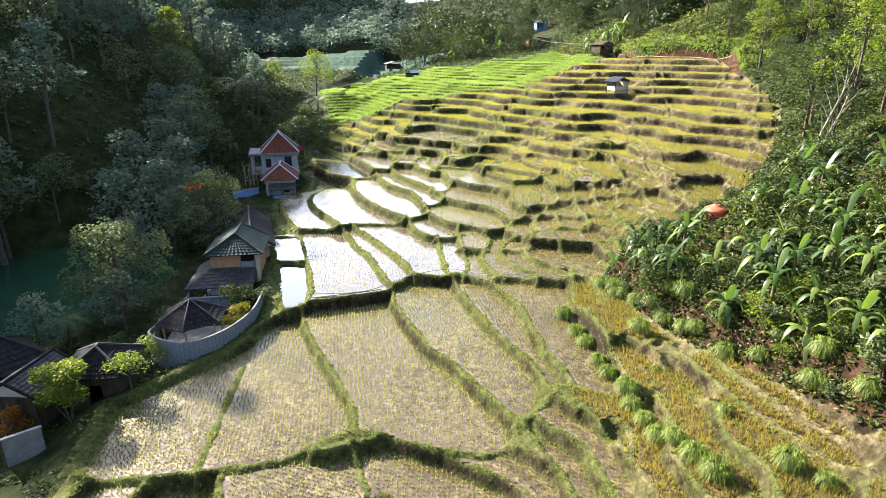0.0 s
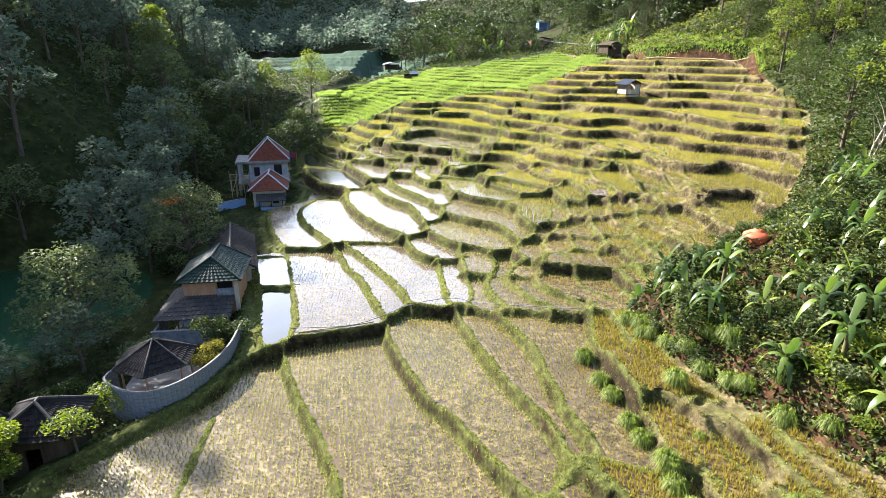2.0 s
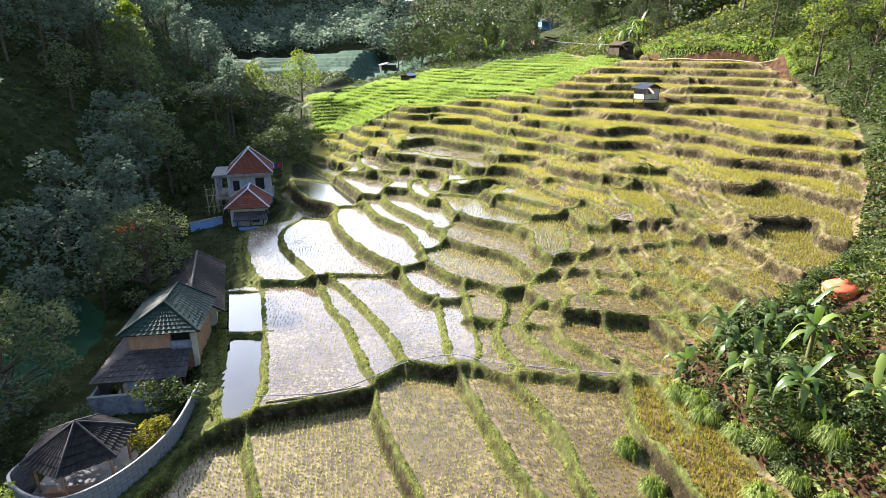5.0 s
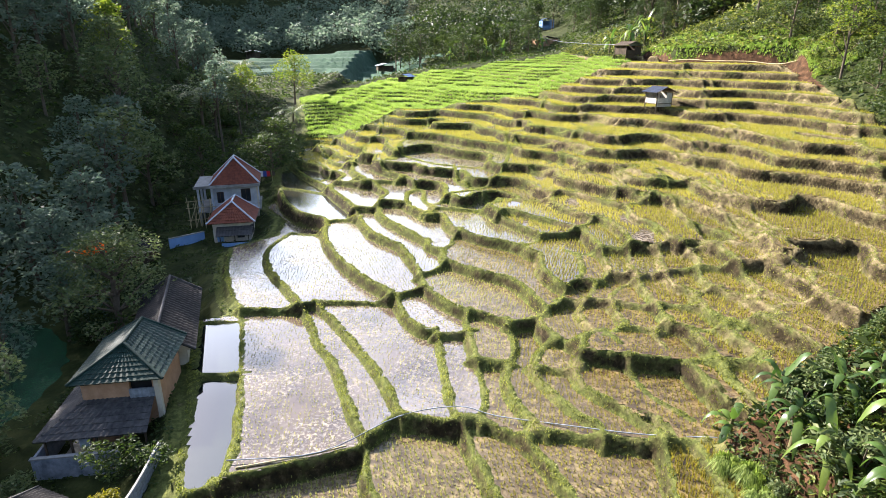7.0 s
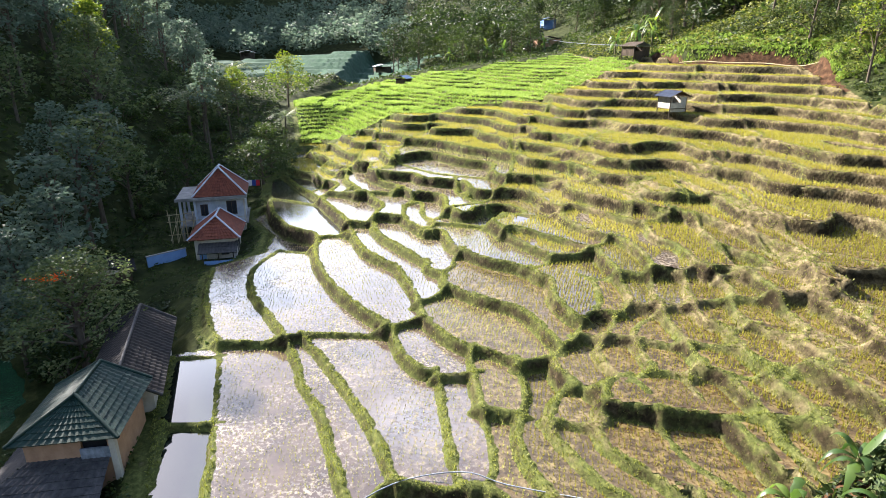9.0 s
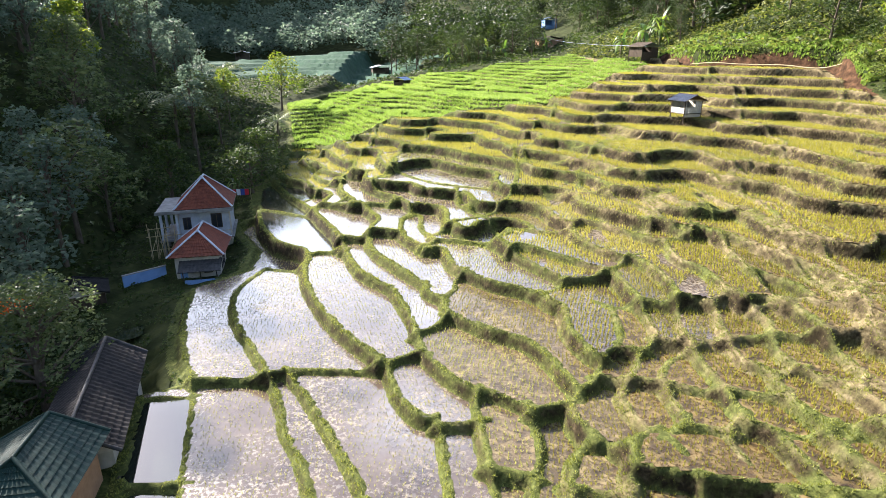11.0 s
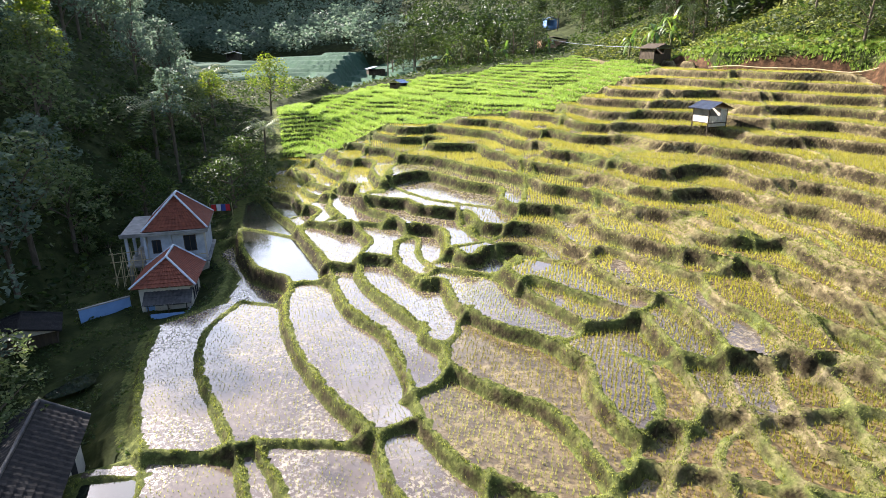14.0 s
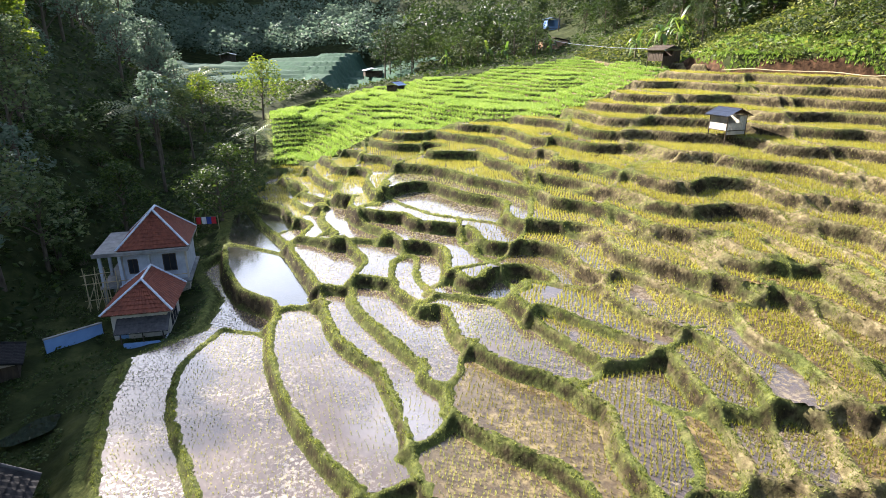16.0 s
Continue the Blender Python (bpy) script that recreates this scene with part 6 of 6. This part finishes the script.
def banana(label, height, leaves, seed, group="banana plants"):
    r = random.Random(seed)
    ob = thing("banana_plant", Matrix.Identity(4), label, "banana plant", group)
    v, f = tube([(0, 0, -0.4), (0.03, 0, height * 0.5), (0.02, 0.03, height)], [0.14, 0.11, 0.06], 8)
    part("stem", mesh_np("stem", v, f, BANANA_STEM, True), None, ob)
    for k in range(leaves):
        t = k / max(leaves - 1, 1)
        me = mesh_np("leaf", *banana_leaf(r.uniform(1.3, 1.95), r.uniform(0.34, 0.46), (1.6 if k == 0 else 1.2 - 0.7 * t), (0.3 if k == 0 else 0.85 + 0.95 * t), seed * 31 + k), BANANA, True)
        lf = part("leaf", me, None, ob)
        lf.matrix_basis = pose(0.02, 0.02, height - 0.15 - 0.3 * t, 0, 0, k * 137.5 + r.uniform(-15, 15))
    return ob


BANANA_STEM = plain("banana_stem", (0.06, 0.06, 0.025), (0.17, 0.15, 0.07), 5.0, 0.7, 0.0, 0.02, (1, 1, 0.25))
b1 = banana("banana plant with broad torn green leaves on the bank", 1.5, 10, 1)
b2 = banana("banana plant with a few upright young leaves", 1.0, 8, 2)
b3 = banana("tall banana plant with drooping broad leaves", 2.2, 11, 3)
bananas = [(13.4, 42.7, 1), (14.4, 41.3, 0), (16.6, 37.8, 2), (16.2, 40.2, 0), (20.9, 36.4, 1), (18.4, 31.6, 2), (20.5, 33.0, 0), (21.4, 27.2, 2), (23.6, 29.1, 0), (24.8, 37.2, 2), (25.9, 41.5, 0), (24.6, 33.9, 1), (19.5, 24.5, 0), (32.9, 52.1, 0), (17.2, 34.4, 1), (22.6, 31.2, 2), (27.0, 35.0, 2), (22.4, 24.6, 2), (23.0, 40.0, 1), (27.5, 31.0, 0), (28.0, 44.0, 2), (29.5, 48.0, 0)]
more = random.Random(8)
while len(bananas) < 52:
    y = more.uniform(20, 41)
    x = float(right_edge(y)) + more.uniform(1.4, 11)
    if all(math.hypot(x - a, y - b) > 1.7 for a, b, _ in bananas) and math.hypot(x - 20.4, y - 41.8) > 2.5 and not (abs(x - 0.49 * y) < 1.6 and 30 < y < 42):
        bananas.append((x, y, more.choice((0, 1, 2))))
seen_kind = set()
for x, y, k in bananas:
    m = at_ground(x, y, rng.uniform(0, 360), rng.uniform(0.85, 1.1), 0.05)
    src = (b1, b2, b3)[k]
    if k in seen_kind:
        copy_thing(src, Matrix.Identity(4)).matrix_basis = m
    else:
        src.matrix_basis = m
        seen_kind.add(k)
for x, y in ((-26.8, 104.0), (-27.9, 106.0), (-26.0, 107.5), (3, 192), (8, 190), (13, 191), (17, 189), (24, 190), (28, 188), (36, 150), (39, 146), (41, 143), (43, 149), (62, 118), (66, 121), (58, 122)):
    copy_thing(b1 if x < 30 else b3, Matrix.Identity(4)).matrix_basis = at_ground(x, y, rng.uniform(0, 360), rng.uniform(0.95, 1.3) * (1.6 if y > 140 else 1.0), 0.05)

# trees added, mostly out of view, to keep the lower yard in the shade
for x, y, s_t in ((-33, 72, 0.9), (-36.5, 77, 1.0), (-32.5, 65.5, 0.8), (-38, 70, 1.0), (-35, 61, 0.8), (-31, 69, 0.65)):
    copy_thing(protos[0], Matrix.Identity(4)).matrix_basis = at_ground(x, y, 33 * x, s_t, 0.1)

# tall trees across the fish pond, added out of view to shade the village
for x, y, s_t in ((-47, 44, 1.35), (-49, 50, 1.4), (-46, 57, 1.3), (-50, 38, 1.3), (-52, 62, 1.3), (-44, 33, 1.2), (-47, 28, 1.2)):
    copy_thing(protos[1], Matrix.Identity(4)).matrix_basis = at_ground(x, y, 70 * x, s_t, 0.1)

# coconut palm by the green field
def palm(label, height, fronds, length, seed):
    r = np.random.RandomState(seed)
    ob = thing("palm", Matrix.Identity(4), label, "palm")
    v, f = tube([(0, 0, -0.5), (0.2, 0, height * 0.5), (0.35, 0.1, height)], [0.2, 0.16, 0.13], 8)
    part("trunk", mesh_np("trunk", v, f, BARK, True), None, ob)
    for k in range(fronds):
        t = k / fronds
        pts = []
        rise, droop = 1.7 - 2.0 * t, 1.3 + 1.2 * t
        rib = [Vector((length * s, 0, rise * math.sin(1.9 * s) - droop * s * s * s)) for s in np.linspace(0, 1, 15)]
        v, f = [], []
        for a, b in zip(rib[1:], rib[2:]):
            for side_s in (-1, 1):
                w = 0.75 * math.sin(0.35 + 2.6 * a.x / (length + 0.01))
                n = len(v)
                tipv = a + Vector((0.3, side_s * w, -0.35 * w))
                v += [a, a.lerp(b, 0.55), tipv]
                f.append((n, n + 1, n + 2))
        fr = part("frond", mesh_np("frond", [tuple(p) for p in v], f, LEAF_PALE), None, ob)
        fr.matrix_basis = pose(0.35, 0.1, height, 0, 0, k * 137.5)
    return ob


p1 = placed(palm("coconut palm with drooping pale fronds by the green field", 5.0, 20, 4.2, 5), -26.0, 122.0)
for x, y, s in ((-40, 118, 1.5), (-43.5, 150, 1.4), (-28.5, 39.5, 0.45)):
    copy_thing(p1, Matrix.Identity(4)).matrix_basis = at_ground(x, y, x, s, 0.1)

# grass tussocks planted along the bunds
def tussock(seed):
    r = np.random.RandomState(seed)
    n = 620
    p = np.concatenate([r.normal(0, 0.13, (n, 2)), np.full((n, 1), -0.05)], 1)
    a = np.arctan2(p[:, 1], p[:, 0]) + r.normal(0, 0.35, n)
    out = np.stack([np.cos(a), np.sin(a), np.zeros(n)], 1)
    sd = np.stack([-np.sin(a), np.cos(a), np.zeros(n)], 1) * 0.013
    reach, h = r.uniform(0.1, 0.62, n), r.uniform(0.5, 0.72, n)
    h = h * np.sqrt(1 - (reach / 0.8) ** 2) + 0.12
    up = np.array([0, 0, 1.0])
    mid = p + out * (reach * 0.55)[:, None] + up * h[:, None]
    end = p + out * reach[:, None] + up * (h * (1 - 0.75 * reach / 0.62))[:, None]
    v = np.stack([p - sd, p + sd, mid - sd, mid + sd, end], 1).reshape(-1, 3)
    i = np.arange(n)[:, None] * 5
    me = mesh_np("grass_tussock", v, np.concatenate([i + [0, 1, 3], i + [0, 3, 2], i + [2, 3, 4]]), TUFT)
    return tagged(new("grass_tussock", me), "round tussock of long green grass on the bund", "grass tussock", "tussocks along the bunds")


tus = [tussock(1), tussock(2), tussock(3)]
tus_at = [(8.6, 37.2, 1.1), (8.9, 34.6, 1.0), (9.2, 33.2, 1.0), (9.4, 30.8, 0.95), (9.6, 29.4, 1.0), (10.0, 27.3, 1.15), (10.0, 26.3, 1.0), (10.2, 24.9, 0.85), (10.5, 23.6, 1.1), (10.8, 22.6, 0.9), (11.2, 21.4, 1.1), (11.7, 20.3, 1.2), (12.2, 32.4, 1.15), (15.2, 33.4, 1.2), (15.0, 30.9, 0.95), (16.0, 29.9, 1.1), (14.5, 20.0, 1.15), (18.2, 24.6, 1.15), (12.0, 40.0, 1.15), (14.0, 33.2, 1.0), (13.6, 23.8, 0.6), (12.4, 38.2, 1.0), (14.6, 34.6, 1.0), (17.4, 26.8, 0.8), (15.4, 19.0, 0.8), (12.1, 28.9, 0.5), (14.6, 31.6, 1.0), (15.6, 28.4, 1.1), (16.6, 26.9, 0.9), (13.8, 34.9, 1.1), (13.2, 36.4, 1.0), (12.8, 37.9, 0.9), (17.6, 24.0, 1.1), (18.6, 22.0, 1.0), (12.6, 39.2, 1.2)]
for k, (x, y, s) in enumerate(tus_at):
    m = at_ground(x, y, 40 * k, s, 0.0)
    if k < 3:
        tus[k].matrix_basis = m
    else:
        copy_thing(tus[k % 3], Matrix.Identity(4)).matrix_basis = m

# shrubs
def shrub(name, label, w, h, leaves, size, foliage, seed, group=""):
    r = np.random.RandomState(seed)
    cl = [(r.normal(0, w * 0.22), r.normal(0, w * 0.22), h * r.uniform(0.25, 0.8), w * r.uniform(0.2, 0.34)) for _ in range(7)]
    ob = thing(name, Matrix.Identity(4), label, "shrub", group)
    stems = [tube([(0, 0, -0.2), (c[0] * 0.6, c[1] * 0.6, c[2] * 0.6), c[:3]], [0.04, 0.03, 0.01], 5) for c in cl]
    part("stem", mesh_np("stem", *joined(stems), BARK, True), None, ob)
    part("foliage", mesh_np("foliage", *leaf_cards(crown_points(leaves, cl, r, 0.5), size * r.uniform(0.6, 1.3, leaves), r), foliage), None, ob)
    return ob


sh = [shrub("shrub", "dense leafy green shrub on the planted bank", 2.2, 1.6, 480, 0.27, LEAF, 1, "shrubs on the bank"),
      shrub("shrub", "tall leafy shrub with pale leaves on the bank", 1.7, 2.2, 440, 0.26, LEAF_PALE, 2, "shrubs on the bank"),
      shrub("shrub", "low yellow-green shrub on the planted bank", 2.0, 1.2, 440, 0.23, LEAF_YELLOW, 3, "shrubs on the bank")]
n_sh = 0
thicket = []
for gy in np.arange(18.5, 66, 1.35):
    for gx in np.arange(13, 50, 1.35):
        x, y = gx + rng.uniform(-0.8, 0.8), gy + rng.uniform(-0.8, 0.8)
        above = x - float(right_edge(y))
        if above < (0.35 if y < 41 else 3.0 if y < 44 else 4.5) or above > (14 if y < 40 else 17) or rng.uniform() < 0.1 or math.hypot(x - 20.3, y - 41.6) < 1.6 or (abs(x - 0.49 * y) < 1.3 and 35 < y < 42):
            continue
        if above > 6.5:
            if y < 41 or (above > 9.5 and y < 54):
                thicket.append((x, y, rng.uniform(0.9, 2.0), rng.uniform(1.6, 2.6)))
            continue
        k = int(rng.choice(3, p=(0.42, 0.28, 0.3)))
        m = at_ground(x, y, rng.uniform(0, 360), (rng.uniform(0.45, 0.75) if above < 1.3 else rng.uniform(0.65, 1.2) if above < 7 else rng.uniform(0.7, 1.2)) * (0.6 if abs(x - 0.49 * y) < 2.0 and 30 < y < 42 or y > 42 else 1.0), 0.1)
        if n_sh < 3:
            sh[n_sh].matrix_basis = m
        else:
            copy_thing(sh[k], Matrix.Identity(4)).matrix_basis = m
        n_sh += 1
for gy in np.arange(66, 118, 3.2):
    for gx in np.arange(40, 62, 3.2):
        x, y = gx + rng.uniform(-1.4, 1.4), gy + rng.uniform(-1.4, 1.4)
        if x - float(right_edge(y)) > 0.6 and rng.uniform() > 0.3:
            thicket.append((x, y, rng.uniform(1.0, 2.4), rng.uniform(1.8, 3.2)))
woods("bank_thicket", "dense sunlit thicket on the bank above the terraces", thicket, 320, 0.25, BANK_LEAF)
# undergrowth at the edge of the village and along the foot of the ridge
for k in range(90):
    y = rng.uniform(24, 150)
    x = float(left_edge(y)) - rng.uniform(9 if 55 < y < 96 else 14, 24)
    if math.hypot((x + 38) * 0.8, (y - 52) * 0.62) < 10.5 or (74 < y < 95 and x > -33):
        continue
    copy_thing(sh[k % 2], Matrix.Identity(4)).matrix_basis = at_ground(x, y, rng.uniform(0, 360), rng.uniform(0.8, 1.7), 0.1)
# orange blossom on the spreading tree
fl = np.random.RandomState(9)
blossom = np.stack([fl.normal(-1.2, 0.5, 160), fl.normal(0.3, 0.5, 160), 7.1 + fl.normal(0, 0.15, 160)], 1)
part("blossom", mesh_np("blossom", *leaf_cards(blossom, fl.uniform(0.15, 0.3, 160), fl), leafy("orange_blossom", (0.5, 0.08, 0.01), (0.7, 0.13, 0.02), (0.8, 0.2, 0.03))), None, flame, "orange flowers")

# garden shrubs of the village
def garden(name, label, x, y, z, w, h, leaves, size, foliage, seed):
    ob = shrub(name, label, w, h, leaves, size, foliage, seed)
    ob.matrix_basis = pose(x, y, z, 0, 0, 40 * seed)
    return ob


def ground_z(x, y):
    return float(ground_height(np.array([x]), np.array([y]))[0]) - 0.05


GOLDEN = leafy("golden_leaves", (0.07, 0.075, 0.01), (0.16, 0.15, 0.018), (0.3, 0.26, 0.04))
RUSSET = leafy("russet_leaves", (0.16, 0.07, 0.012), (0.30, 0.13, 0.02), (0.40, 0.24, 0.04))
garden("garden_shrub", "tall clipped yellow-green shrub by the field corner", -21.9, 29.0, ground_z(-21.9, 29.0), 3.2, 4.3, 3200, 0.24, LEAF_YELLOW, 61)
garden("garden_shrub", "small russet and green garden shrub", -24.6, 28.0, ground_z(-24.6, 28.0), 1.6, 2.6, 900, 0.17, RUSSET, 62)
garden("garden_shrub", "bright yellow-green rounded shrub inside the garden wall", -15.9, 40.4, ground_z(-15.9, 40.4), 2.0, 2.3, 1700, 0.16, GOLDEN, 63)
garden("garden_shrub", "spreading leafy shrub by the curved wall", -16.2, 44.6, ground_z(-16.2, 44.6), 3.0, 2.4, 1500, 0.22, LEAF, 64)
garden("garden_shrub", "dark leafy garden shrub beside the pavilion", -21.5, 41.5, ground_z(-21.5, 41.5), 3.2, 2.6, 1500, 0.24, LEAF_PALE, 65)
garden("garden_shrub", "dark leafy garden shrub beside the houses", -23.6, 37.0, ground_z(-23.6, 37.0), 3.0, 2.2, 1300, 0.24, LEAF, 66)
for k, (x, y, s_t) in enumerate(((-20.6, 35.0, 1.0), (-19.6, 31.6, 0.95))):
    ob = tree("almond_tree", "small tree with flat tiers of bright yellow-green leaves", 2.4, 2.8, 520, 0.24, LEAF_YELLOW, 70 + k, 0.06, 0.62, 9, layered=True, flat=0.12)
    ob.matrix_basis = at_ground(x, y, 30 * k, s_t)
for k, (x, y, s_t) in enumerate(((-29.5, 60.5, 0.75), (-30.5, 55.0, 0.7), (-25.2, 41.5, 0.6), (-31.5, 66.5, 0.8), (-29.8, 38.0, 0.55))):
    copy_thing(protos[3], Matrix.Identity(4)).matrix_basis = at_ground(x, y, 77 * k, s_t, 0.1)
